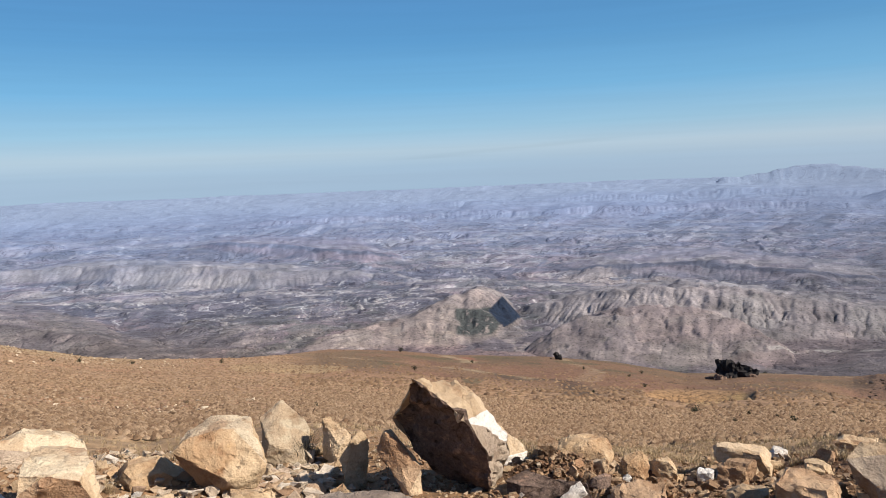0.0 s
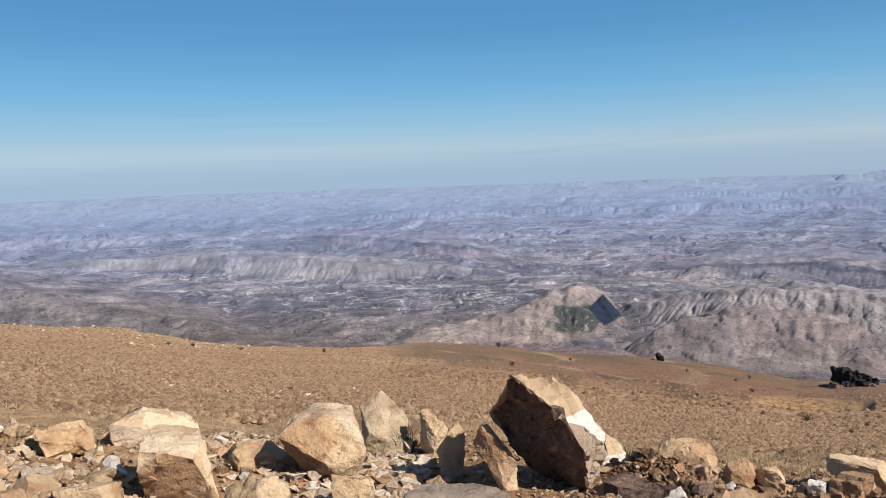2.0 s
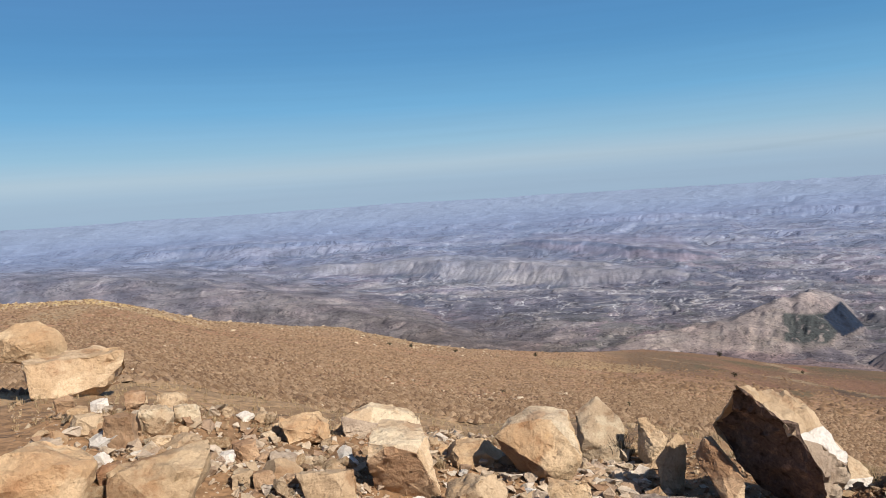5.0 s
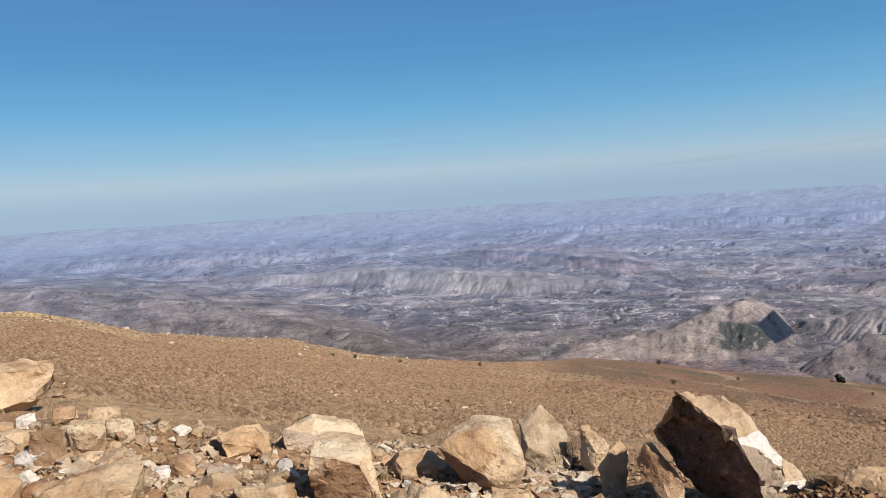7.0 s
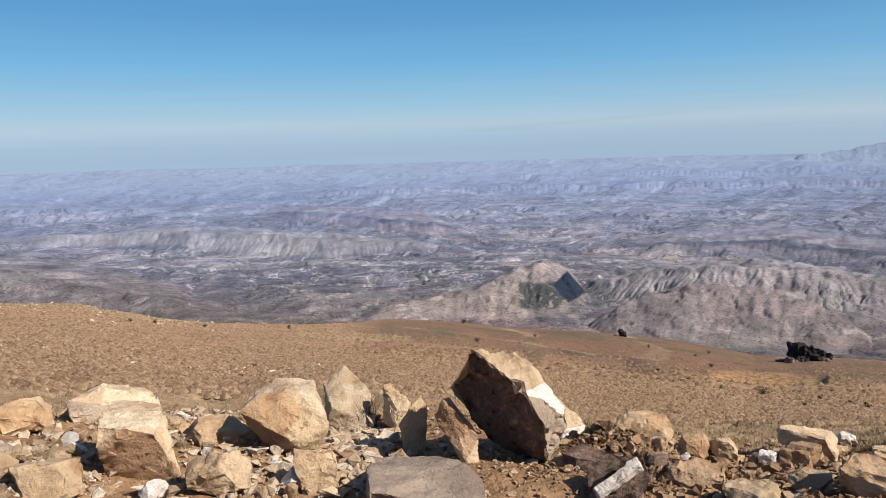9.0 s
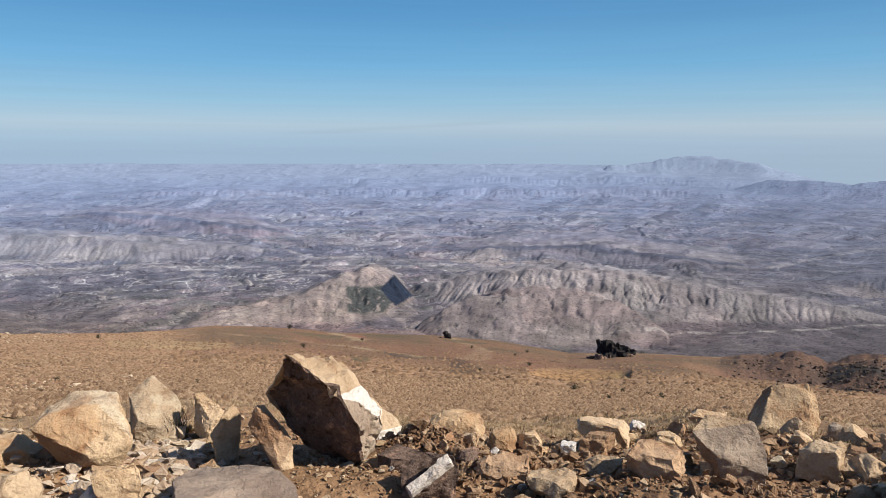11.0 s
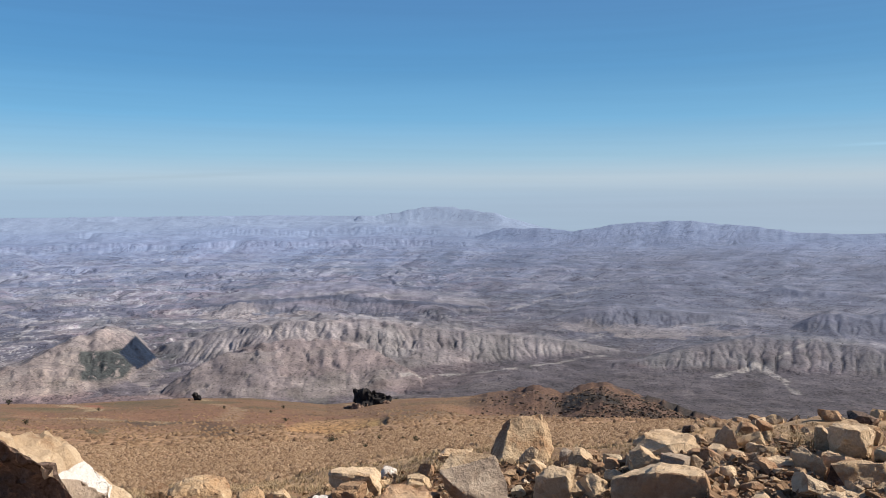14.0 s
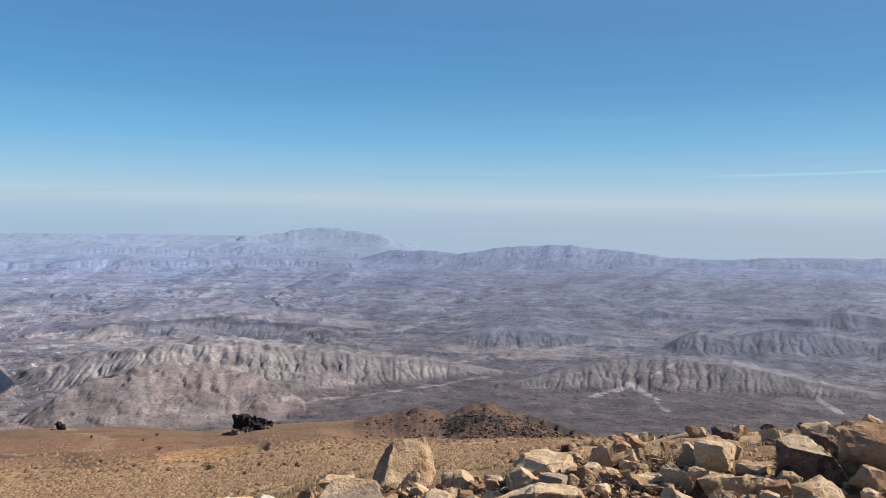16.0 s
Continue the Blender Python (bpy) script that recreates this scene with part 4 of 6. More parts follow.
def angular_block(size, seed, cuts=13, reach=(.72, 1.0)):
    """A box of those half-extents, split by fracture planes."""
    rnd = random.Random(seed)
    bm = bmesh.new()
    bmesh.ops.create_cube(bm, size=2.0)
    for v in bm.verts:
        v.co = Vector((v.co.x * rnd.uniform(.8, 1.0), v.co.y * rnd.uniform(.8, 1.0), v.co.z * rnd.uniform(.8, 1.0)))
    for k in range(cuts):
        nrm = Vector((rnd.gauss(0, 1), rnd.gauss(0, 1), rnd.gauss(.25, .8))).normalized()
        d = rnd.uniform(*reach) * (abs(nrm.x) + abs(nrm.y) + abs(nrm.z)) / 1.42
        bmesh.ops.bisect_plane(bm, geom=list(bm.verts) + list(bm.edges) + list(bm.faces), plane_co=nrm * d, plane_no=nrm, clear_outer=True)
        rim = [e for e in bm.edges if e.is_boundary]
        if rim:
            bmesh.ops.edgeloop_fill(bm, edges=rim)
    for v in bm.verts:
        v.co = Vector((v.co.x * size[0], v.co.y * size[1], v.co.z * size[2]))
    bmesh.ops.recalc_face_normals(bm, faces=list(bm.faces))
    return bm


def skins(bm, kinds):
    """Gives the block's faces their kind of stone: the first, or (direction, kind, limit) for faces that look that way.
    Darker kinds on faces turned from the sun paint in their shade.
    """
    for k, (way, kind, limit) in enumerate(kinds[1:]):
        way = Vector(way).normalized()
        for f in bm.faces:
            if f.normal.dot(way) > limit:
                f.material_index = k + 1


def finish(name, bm, kinds):
    me = bpy.data.meshes.new(name)
    for k in kinds:
        me.materials.append(ROCK[k if isinstance(k, str) else k[1]])
    bm.to_mesh(me)
    bm.free()
    return me


def rock(name, x, y, z, size, turn, seed, kind, label, group="", fine=10, rough=1.0):
    """One broken rock with its middle at x, y, z; size: half-extents."""
    bm = angular_block(size, seed, 13, (.68, .97) if rough < 1.5 else (.45, .85))
    weather(bm, max(size) * 2 / fine, seed, rough, .035 if seed % 3 else .09)
    ob = new(name, finish(name, bm, (kind,)))
    ob.matrix_world = pose(x, y, z, 0, 0, turn)
    tagged(ob, label, "rock", group)
    return ob


def hewn(name, x, y, z, turn, corners, seed, kinds, label, group="", back=.42, sunk=.07, fine=20, bevel=.012, rough=.55):
    """A rock shaped by its main corners, in metres from its foot: right, away, up. back: how deep it goes behind them, in widths; sunk: how far
    its lowest corners go into the earth."""
    bm = bmesh.new()
    pts = [Vector(c) for c in corners]
    mid = sum(pts, Vector()) / len(pts)
    wide = max(p.x for p in pts) - min(p.x for p in pts)
    if back:
        pts += [mid + Vector(((p.x - mid.x) * .72, (p.y - mid.y) * .3 + wide * back, (p.z - mid.z) * .75 - .02)) for p in pts]
    if sunk:
        low, high = min(p.z for p in pts), max(p.z for p in pts)
        pts += [p - Vector((0, 0, sunk)) for p in pts if p.z < low + .3 * (high - low)]
    for c in pts:
        bm.verts.new(c)
    out = bmesh.ops.convex_hull(bm, input=list(bm.verts))
    junk = {g for g in out["geom_interior"] + out["geom_unused"] if isinstance(g, bmesh.types.BMVert) and g.is_valid}
    bmesh.ops.delete(bm, geom=list(junk), context="VERTS")
    bmesh.ops.dissolve_limit(bm, angle_limit=radians(7), verts=list(bm.verts), edges=list(bm.edges))
    bmesh.ops.recalc_face_normals(bm, faces=list(bm.faces))
    bm.normal_update()
    skins(bm, kinds)
    span = max((a.co - b.co).length for a in bm.verts for b in bm.verts)
    weather(bm, span / fine, seed, rough, bevel, 4)
    ob = new(name, finish(name, bm, kinds))
    ob.matrix_world = pose(x, y, z, 0, 0, turn)
    tagged(ob, label, "boulder", group)
    return ob


def ground_at(x, y):
    az, r = math.degrees(math.atan2(-x, y)), math.hypot(x, y)
    return float(ground_z(np.array([az]), np.array([r]))[0][0])

# ---------------- rocks along the roadside bank ----------------
BANK = "rocks along the roadside bank"
# the left-front face's shade is painted in with dark brown stone
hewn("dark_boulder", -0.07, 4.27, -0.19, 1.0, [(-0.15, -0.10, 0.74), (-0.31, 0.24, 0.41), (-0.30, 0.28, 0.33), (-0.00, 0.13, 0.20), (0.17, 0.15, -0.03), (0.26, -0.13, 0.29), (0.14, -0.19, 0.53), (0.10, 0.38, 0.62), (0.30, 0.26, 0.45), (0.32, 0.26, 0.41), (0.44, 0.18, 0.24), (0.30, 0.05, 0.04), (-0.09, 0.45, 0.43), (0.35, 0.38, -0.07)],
     3, ('tan', ((-.55, -.70, -.45), 'dark', .85), ((.86, -.35, .25), 'white', .86), ((.79, -.5, -.3), 'grey', .80)), "large boulder with shaded front painted dark, tan top and white chipped edge", BANK, 0, .07, 30, .012, 1.0)
hewn("broken_rock_face", 0.36, 5.10, -0.39, -4.0, [(-0.25, 0.05, 0.31), (-0.16, 0.15, 0.37), (-0.07, 0.10, 0.35), (0.01, 0.05, 0.27), (0.16, 0.05, 0.14), (0.06, 0.00, 0.02), (-0.16, -0.09, 0.01), (-0.18, -0.10, 0.13), (-0.03, -0.13, 0.16)],
     31, ('white', ((-.6, -.7, 0), 'grey', .5), ((.6, .2, .7), 'pale', .7)), "pale freshly broken rock at the foot of the dark boulder", BANK)
hewn("boulder", -1.18, 4.35, -0.16, 15.2, [(-0.34, 0.27, 0.36), (-0.21, 0.39, 0.39), (0.02, 0.36, 0.37), (-0.35, 0.11, 0.35), (-0.09, 0.14, 0.37), (0.04, 0.12, 0.31), (0.10, -0.00, 0.17), (-0.13, -0.05, 0.12), (-0.45, 0.08, 0.29), (-0.01, 0.05, -0.00), (-0.23, 0.09, 0.03), (-0.41, 0.16, 0.18)],
     5, ('orange', ((-.5, -.5, -.7), 'brown', .6), ((.1, -.1, 1), 'pale', .75)), "large orange tan sandstone boulder with flat face", BANK)
hewn("boulder", -1.10, 5.14, -0.25, 12.1, [(-0.23, 0.24, 0.26), (-0.06, 0.34, 0.34), (0.10, 0.20, 0.22), (0.13, 0.10, 0.15), (-0.13, 0.08, 0.21), (-0.16, -0.04, 0.15), (-0.19, -0.01, 0.04), (0.10, -0.02, 0.01)],
     7, ('pale', ((-.8, -.3, .1), 'tan', .6)), "pale cream sandstone boulder with rusty streaks", BANK)
hewn("split_rock", -0.85, 5.06, -0.24, 9.5, [(-0.03, 0.08, 0.28), (0.03, 0.10, 0.29), (0.17, -0.01, 0.17), (0.08, -0.06, 0.11), (0.04, -0.05, 0.04), (-0.04, 0.06, 0.08), (0.14, 0.02, 0.01)],
     8, ('tan',), "upright cleft tan sandstone rock among rubble", BANK)
hewn("split_rock", -0.62, 4.59, -0.20, 7.7, [(0.07, 0.05, 0.33), (0.11, 0.05, 0.23), (0.08, 0.02, 0.00), (-0.05, -0.05, 0.05), (-0.09, -0.02, 0.16), (-0.01, -0.02, 0.27)],
     9, ('tan',), "upright split tan sandstone block beside the boulder", BANK)
hewn("leaning_slab", -0.24, 4.30, -0.18, 3.1, [(-0.15, -0.01, 0.41), (-0.12, 0.10, 0.37), (-0.21, 0.01, 0.28), (-0.02, -0.10, 0.06), (0.05, -0.06, 0.06), (0.06, -0.06, 0.18), (-0.00, 0.02, 0.25), (-0.16, -0.03, 0.22)],
     10, ('brown', ((.7, -.3, .6), 'tan', .6)), "reddish brown slab leaning against the dark boulder", BANK)
# shade under the overhanging front is put into its brown stone
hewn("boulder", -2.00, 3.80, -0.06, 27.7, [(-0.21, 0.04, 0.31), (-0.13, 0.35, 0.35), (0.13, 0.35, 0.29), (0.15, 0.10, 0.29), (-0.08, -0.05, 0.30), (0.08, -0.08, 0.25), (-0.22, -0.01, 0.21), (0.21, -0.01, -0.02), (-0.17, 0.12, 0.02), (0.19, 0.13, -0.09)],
     12, ('tan', ((-.1, -.8, -.6), 'brown', .55), ((0, -.3, 1), 'pale', .75)), "large tan sandstone boulder with shaded undercut front painted brown", BANK)
hewn("boulder", -2.65, 4.77, -0.10, 29.1, [(-0.29, -0.01, 0.18), (-0.09, 0.12, 0.22), (0.11, 0.15, 0.17), (0.29, 0.09, 0.11), (0.29, -0.01, 0.03), (-0.28, -0.03, 0.08)],
     13, ('pale', ((-.5, -.8, 0), 'grey', .7)), "pale grey tan boulder behind a larger one", BANK)
hewn("flat_slab", -0.42, 3.54, -0.11, 6.7, [(-0.30, 0.21, 0.17), (-0.16, 0.28, 0.16), (0.23, 0.26, 0.13), (0.31, 0.16, 0.08), (0.31, -0.04, 0.02), (-0.29, -0.04, 0.05), (-0.27, -0.06, 0.14)],
     14, ('umber', ((-.2, -.9, 0), 'dark', .5)), "broad grey brown slab lying flat among rubble", BANK)
hewn("boulder", 0.60, 3.84, -0.18, -8.9, [(-0.22, 0.06, 0.15), (-0.08, 0.10, 0.22), (0.08, 0.05, 0.21), (0.12, -0.03, 0.15), (0.07, -0.05, 0.03), (-0.19, -0.04, 0.01)],
     15, ('dark',), "dark grey rock under a white slab", BANK)
hewn("white_slab", 0.61, 3.87, -0.18, -8.9, [(-0.18, -0.16, 0.12), (-0.14, -0.18, 0.08), (0.06, -0.09, 0.22), (0.04, -0.05, 0.26), (-0.18, -0.12, 0.09), (-0.14, -0.14, 0.04), (0.08, -0.05, 0.18), (0.04, -0.01, 0.23)],
     16, ('white',), "fresh white stone plate lying on a dark rock", BANK, 0, 0)
# brown stone on the left side paints in its shade
hewn("boulder", 3.29, 4.98, -0.39, -33.4, [(-0.27, 0.30, 0.02), (-0.17, 0.34, 0.22), (-0.10, 0.27, 0.30), (0.15, 0.31, 0.33), (0.21, 0.30, 0.26), (0.27, 0.16, 0.10), (0.19, 0.00, 0.02), (-0.05, -0.06, -0.04), (-0.16, -0.03, 0.04), (-0.24, 0.35, -0.06)],
     17, ('orange', ((-.95, -.2, .1), 'brown', .75)), "large golden tan block standing on the bank", BANK)
hewn("rock", 3.12, 4.64, -0.28, -33.9, [(0.03, 0.09, 0.14), (0.09, 0.09, 0.11), (0.06, 0.06, 0.05), (-0.01, 0.04, -0.01), (-0.09, 0.08, 0.00), (-0.03, 0.08, 0.09)],
     18, ('tan',), "orange rock leaning on a golden block", BANK)
hewn("boulder", 2.27, 3.87, -0.18, -30.4, [(-0.23, 0.13, 0.21), (-0.16, 0.26, 0.27), (-0.03, 0.30, 0.28), (0.12, 0.25, 0.27), (0.20, 0.15, 0.15), (0.21, 0.07, 0.02), (-0.07, 0.03, 0.11), (-0.03, 0.03, -0.01), (-0.19, 0.12, 0.11)],
     19, ('grey', ((-.9, -.2, -.1), 'brown', .6), ((0, .2, 1), 'tan', .7)), "grey boulder with blue grey flat face and tan crust", BANK)
hewn("boulder", 2.97, 3.03, -0.04, -44.5, [(-0.31, 0.17, 0.14), (-0.15, 0.38, 0.15), (-0.06, 0.33, 0.19), (0.20, 0.34, 0.18), (-0.06, 0.06, 0.24), (0.20, 0.09, 0.23), (0.26, 0.09, 0.06), (-0.02, 0.04, -0.00), (-0.28, 0.07, -0.04)],
     20, ('brown', ((0, 0, 1), 'tan', .7)), "flat topped tan sandstone block in brown rubble", BANK)
# the side away from the sun is coloured brown as shade
hewn("boulder", 3.99, 3.63, -0.04, -47.7, [(-0.13, 0.11, -0.01), (0.01, 0.16, 0.19), (0.07, 0.10, 0.18), (0.11, 0.07, 0.07), (0.02, 0.06, -0.02), (-0.10, 0.19, -0.06)],
     21, ('tan', ((-.6, -.7, .2), 'brown', .6)), "wedge shaped tan boulder with shaded side painted brown", BANK)
hewn("rock", 3.82, 2.99, 0.01, -51.9, [(-0.14, 0.15, 0.11), (-0.06, 0.25, 0.12), (0.12, 0.21, 0.11), (0.13, 0.17, 0.06), (0.05, 0.09, -0.01), (-0.13, 0.08, 0.02), (-0.08, 0.10, -0.04)],
     22, ('tan', ((-.3, -.9, -.4), 'brown', .6)), "pale topped block with brown sides", BANK)
hewn("rock", 3.90, 2.86, 0.03, -53.7, [(-0.14, 0.18, 0.15), (-0.08, 0.21, 0.19), (0.02, 0.13, 0.16), (0.06, 0.09, 0.11), (0.04, 0.08, 0.03), (-0.07, 0.16, -0.05)],
     23, ('tan',), "rounded tan rock leaning among broken stones", BANK)
# dark stone on the left-front side is painted shade
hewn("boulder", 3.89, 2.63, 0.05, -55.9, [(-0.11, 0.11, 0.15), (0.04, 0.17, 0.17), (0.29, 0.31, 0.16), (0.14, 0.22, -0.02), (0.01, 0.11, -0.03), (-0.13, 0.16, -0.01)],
     24, ('tan', ((-.5, -.8, -.1), 'dark', .6)), "square brown block with its shaded side painted dark", BANK)
hewn("rock", 3.85, 2.38, 0.07, -58.2, [(-0.11, 0.12, 0.06), (-0.05, 0.22, 0.10), (0.01, 0.20, 0.11), (0.10, 0.12, -0.02), (-0.10, 0.12, -0.07)],
     25, ('orange',), "pointed golden brown rock", BANK)
# shade on the front painted as dark stone, the lit top as pale
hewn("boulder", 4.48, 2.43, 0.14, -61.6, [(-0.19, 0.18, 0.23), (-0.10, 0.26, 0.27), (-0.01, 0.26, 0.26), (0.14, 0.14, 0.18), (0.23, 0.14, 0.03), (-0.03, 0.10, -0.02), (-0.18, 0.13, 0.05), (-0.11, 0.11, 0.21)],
     26, ('brown', ((-.5, -.85, 0), 'dark', .7), ((.5, 0, .9), 'pale', .7)), "large brown boulder with shaded front painted dark", BANK)
hewn("boulder", -6.06, 4.68, 0.07, 52.4, [(0.09, 0.13, 0.65), (0.24, 0.07, 0.54), (0.31, 0.05, 0.42), (0.27, 0.02, 0.28), (0.09, -0.02, 0.24), (-0.07, -0.02, 0.31), (-0.29, 0.07, 0.34), (-0.27, 0.12, 0.57), (-0.09, 0.13, 0.66), (0.15, -0.08, 0.49), (-0.11, -0.08, 0.48)],
     27, ('orange',), "rounded golden boulder perched on a pale rock", BANK, .42, 0)
rock("rock", -1.046, 3.882, -0.027, (0.133, 0.111, 0.106), 15.1, 11, "orange", "yellowish sandstone block in white rubble", BANK)
rock("rock", -2.300, 3.411, 0.086, (0.179, 0.149, 0.125), 34.0, 18, "tan", "rounded tan sandstone rock on roadside earth", BANK)
rock("rock", -1.541, 3.730, 0.003, (0.186, 0.155, 0.133), 22.4, 25, "tan", "rounded tan sandstone rock with pale crust", BANK)
rock("rock", -1.875, 4.557, -0.105, (0.233, 0.194, 0.123), 22.4, 32, "orange", "low tan sandstone rock half sunk in earth", BANK)
rock("rock", -3.065, 4.375, 0.067, (0.215, 0.179, 0.113), 35.0, 39, "orange", "low yellow tan sandstone rock", BANK)
rock("rock", 0.922, 5.399, -0.366, (0.249, 0.207, 0.130), -9.7, 46, "orange", "yellow tan sandstone rock on the bank", BANK)
rock("rock", 1.154, 4.812, -0.271, (0.109, 0.101, 0.135), -13.5, 53, "orange", "upright orange sandstone rock", BANK)
rock("rock", 1.354, 4.836, -0.303, (0.097, 0.090, 0.108), -15.6, 60, "orange", "upright orange sandstone rock", BANK)
rock("rock", 1.615, 4.808, -0.337, (0.063, 0.057, 0.058), -18.6, 67, "white", "bright white stone on dark rubble", BANK)
rock("rock", 1.948, 5.036, -0.307, (0.203, 0.169, 0.112), -21.1, 74, "tan", "tan sandstone rock with white edge", BANK)
rock("rock", 1.835, 4.818, -0.305, (0.120, 0.100, 0.079), -20.9, 81, "brown", "brown rounded rock on the roadside bank", BANK)
rock("boulder", 1.817, 3.828, -0.046, (0.168, 0.155, 0.158), -25.4, 88, "brown", "brown sandstone boulder in its own shade", BANK)
rock("rock", 1.596, 4.074, -0.168, (0.120, 0.100, 0.077), -21.4, 95, "tan", "tan rock bedded in dark soil", BANK)
rock("rock", 0.441, 4.294, -0.179, (0.153, 0.127, 0.095), -5.9, 102, "dark", "dark brown rock in shade", BANK)
rock("rock", 0.842, 4.328, -0.207, (0.088, 0.082, 0.088), -11.0, 109, "dark", "dark grey broken rock", BANK)
rock("rock", 3.245, 6.028, -0.618, (0.177, 0.147, 0.076), -28.3, 116, "tan", "flat pale stone on the bank crest", BANK)
rock("boulder", 5.001, 2.313, 0.339, (0.255, 0.212, 0.162), -65.2, 123, "brown", "dark brown boulder with grass at its foot", BANK)
rock("rock", 5.518, 2.900, 0.143, (0.105, 0.088, 0.079), -62.3, 130, "dark", "dark stone on the bank crest", BANK)
rock("boulder", -5.581, 4.715, 0.264, (0.442, 0.368, 0.208), 49.8, 137, "tan", "low pale grey boulder", BANK)
rock("rock", -3.713, 3.398, 0.314, (0.123, 0.114, 0.129), 47.5, 144, "brown", "rounded reddish brown rock", BANK)
rock("boulder", -2.976, 2.949, 0.234, (0.297, 0.247, 0.151), 45.3, 151, "orange", "large blocky tan sandstone boulder by the road", BANK)
rock("boulder", -3.478, 2.658, 0.320, (0.284, 0.237, 0.197), 52.6, 158, "orange", "large orange sandstone boulder with pale streaks", BANK)
rock("rock", -3.035, 3.722, 0.116, (0.103, 0.091, 0.093), 39.2, 165, "brown", "brown angular rock on the roadside bank", BANK)
rock("rock", -3.056, 3.562, 0.119, (0.083, 0.069, 0.067), 40.6, 172, "white", "fresh white slab on the roadside bank", BANK)
rock("rock", -3.742, 3.710, 0.295, (0.127, 0.106, 0.104), 45.3, 179, "pale", "grey white broken rock", BANK)
rock("rock", -3.990, 4.137, 0.281, (0.116, 0.097, 0.077), 44.0, 186, "tan", "tan broken rock on rubble heap", BANK)
rock("rock", -3.335, 3.488, 0.202, (0.128, 0.106, 0.092), 43.7, 193, "tan", "reddish tan rough rock", BANK)
rock("rock", -4.064, 3.885, 0.350, (0.094, 0.079, 0.071), 46.3, 200, "brown", "brown stone on rubble heap", BANK)
rock("rock", -2.796, 3.765, 0.064, (0.101, 0.084, 0.081), 36.6, 207, "grey", "pale grey broken stone", BANK)
rock("rock", 3.828, 3.952, -0.032, (0.267, 0.223, 0.104), -44.1, 214, "tan", "low pale rock pile with white crust", BANK)
rock("rock", 3.793, 3.786, -0.052, (0.119, 0.100, 0.062), -45.0, 221, "brown", "brown angular rock on the bank", BANK)
rock("rock", 3.954, 3.458, 0.006, (0.068, 0.063, 0.065), -48.8, 228, "tan", "tan angular rock on the bank", BANK)
rock("rock", 4.213, 3.570, 0.013, (0.061, 0.051, 0.052), -49.7, 235, "tan", "tan angular rock on the bank", BANK)
rock("rock", 3.885, 3.652, -0.038, (0.080, 0.067, 0.048), -46.8, 242, "tan", "tan angular rock on the bank", BANK)
rock("rock", 3.793, 3.447, -0.022, (0.077, 0.064, 0.051), -47.7, 249, "brown", "brown angular rock on the bank", BANK)
rock("rock", 3.629, 3.065, 0.011, (0.080, 0.067, 0.057), -49.8, 256, "tan", "tan angular rock on the bank", BANK)
rock("rock", 3.636, 2.906, 0.026, (0.069, 0.057, 0.056), -51.4, 263, "brown", "reddish brown angular rock on the bank", BANK)
rock("rock", 3.729, 2.561, 0.080, (0.150, 0.125, 0.072), -55.5, 270, "tan", "broad tan rock on the bank", BANK)
rock("rock", 4.320, 3.067, 0.077, (0.068, 0.057, 0.052), -54.6, 277, "tan", "tan angular rock on the bank", BANK)
rock("rock", 4.569, 3.327, 0.107, (0.072, 0.067, 0.079), -53.9, 284, "tan", "upright tan rock on the bank crest", BANK)
rock("rock", 4.580, 3.121, 0.148, (0.171, 0.142, 0.107), -55.7, 291, "tan", "pale tan rock on the bank crest", BANK)
rock("rock", 6.547, 4.431, -0.309, (0.150, 0.125, 0.086), -55.9, 298, "dark", "dark shaded rock on the bank crest", BANK)
rock("rock", 4.579, 2.846, 0.125, (0.123, 0.103, 0.046), -58.1, 305, "orange", "low orange rock on the bank", BANK)
rock("rock", 4.455, 2.530, 0.162, (0.083, 0.071, 0.072), -60.4, 312, "orange", "orange angular rock on the bank", BANK)
rock("rock", 4.353, 2.519, 0.140, (0.099, 0.082, 0.064), -59.9, 319, "brown", "brown angular rock on the bank", BANK)
rock("rock", 4.084, 2.407, 0.145, (0.067, 0.067, 0.094), -59.5, 326, "tan", "upright tan rock on the bank", BANK)
rock("rock", 4.325, 2.636, 0.133, (0.132, 0.110, 0.071), -58.6, 333, "tan", "pale streaked rock on the bank", BANK)
rock("rock", 1.225, 3.812, -0.133, (0.146, 0.122, 0.066), -17.8, 340, "tan", "broad tan rock in reddish earth", BANK)
rock("rock", 1.013, 4.146, -0.165, (0.177, 0.148, 0.086), -13.7, 347, "brown", "low brown rock covered in reddish earth", BANK)
rock("rock", 2.272, 4.644, -0.261, (0.095, 0.079, 0.068), -26.1, 354, "orange", "orange rock in dark earth", BANK)
rock("rock", 1.799, 4.795, -0.308, (0.108, 0.090, 0.076), -20.6, 361, "brown", "brown rock in dark earth", BANK)
rock("rock", 2.023, 5.190, -0.370, (0.116, 0.097, 0.068), -21.3, 368, "tan", "pale rock with white edge", BANK)
rock("rock", 2.204, 4.598, -0.263, (0.078, 0.065, 0.062), -25.6, 375, "orange", "orange stone in dark earth", BANK)
rock("rock", 2.352, 5.413, -0.444, (0.072, 0.060, 0.049), -23.5, 382, "white", "white stone on dark earth", BANK)
rock("rock", 2.893, 3.946, -0.123, (0.138, 0.115, 0.115), -36.3, 389, "tan", "tan angular rock on reddish earth", BANK)
rock("rock", 3.866, 4.892, -0.367, (0.113, 0.094, 0.056), -38.3, 396, "brown", "brown stone behind the bank", BANK)
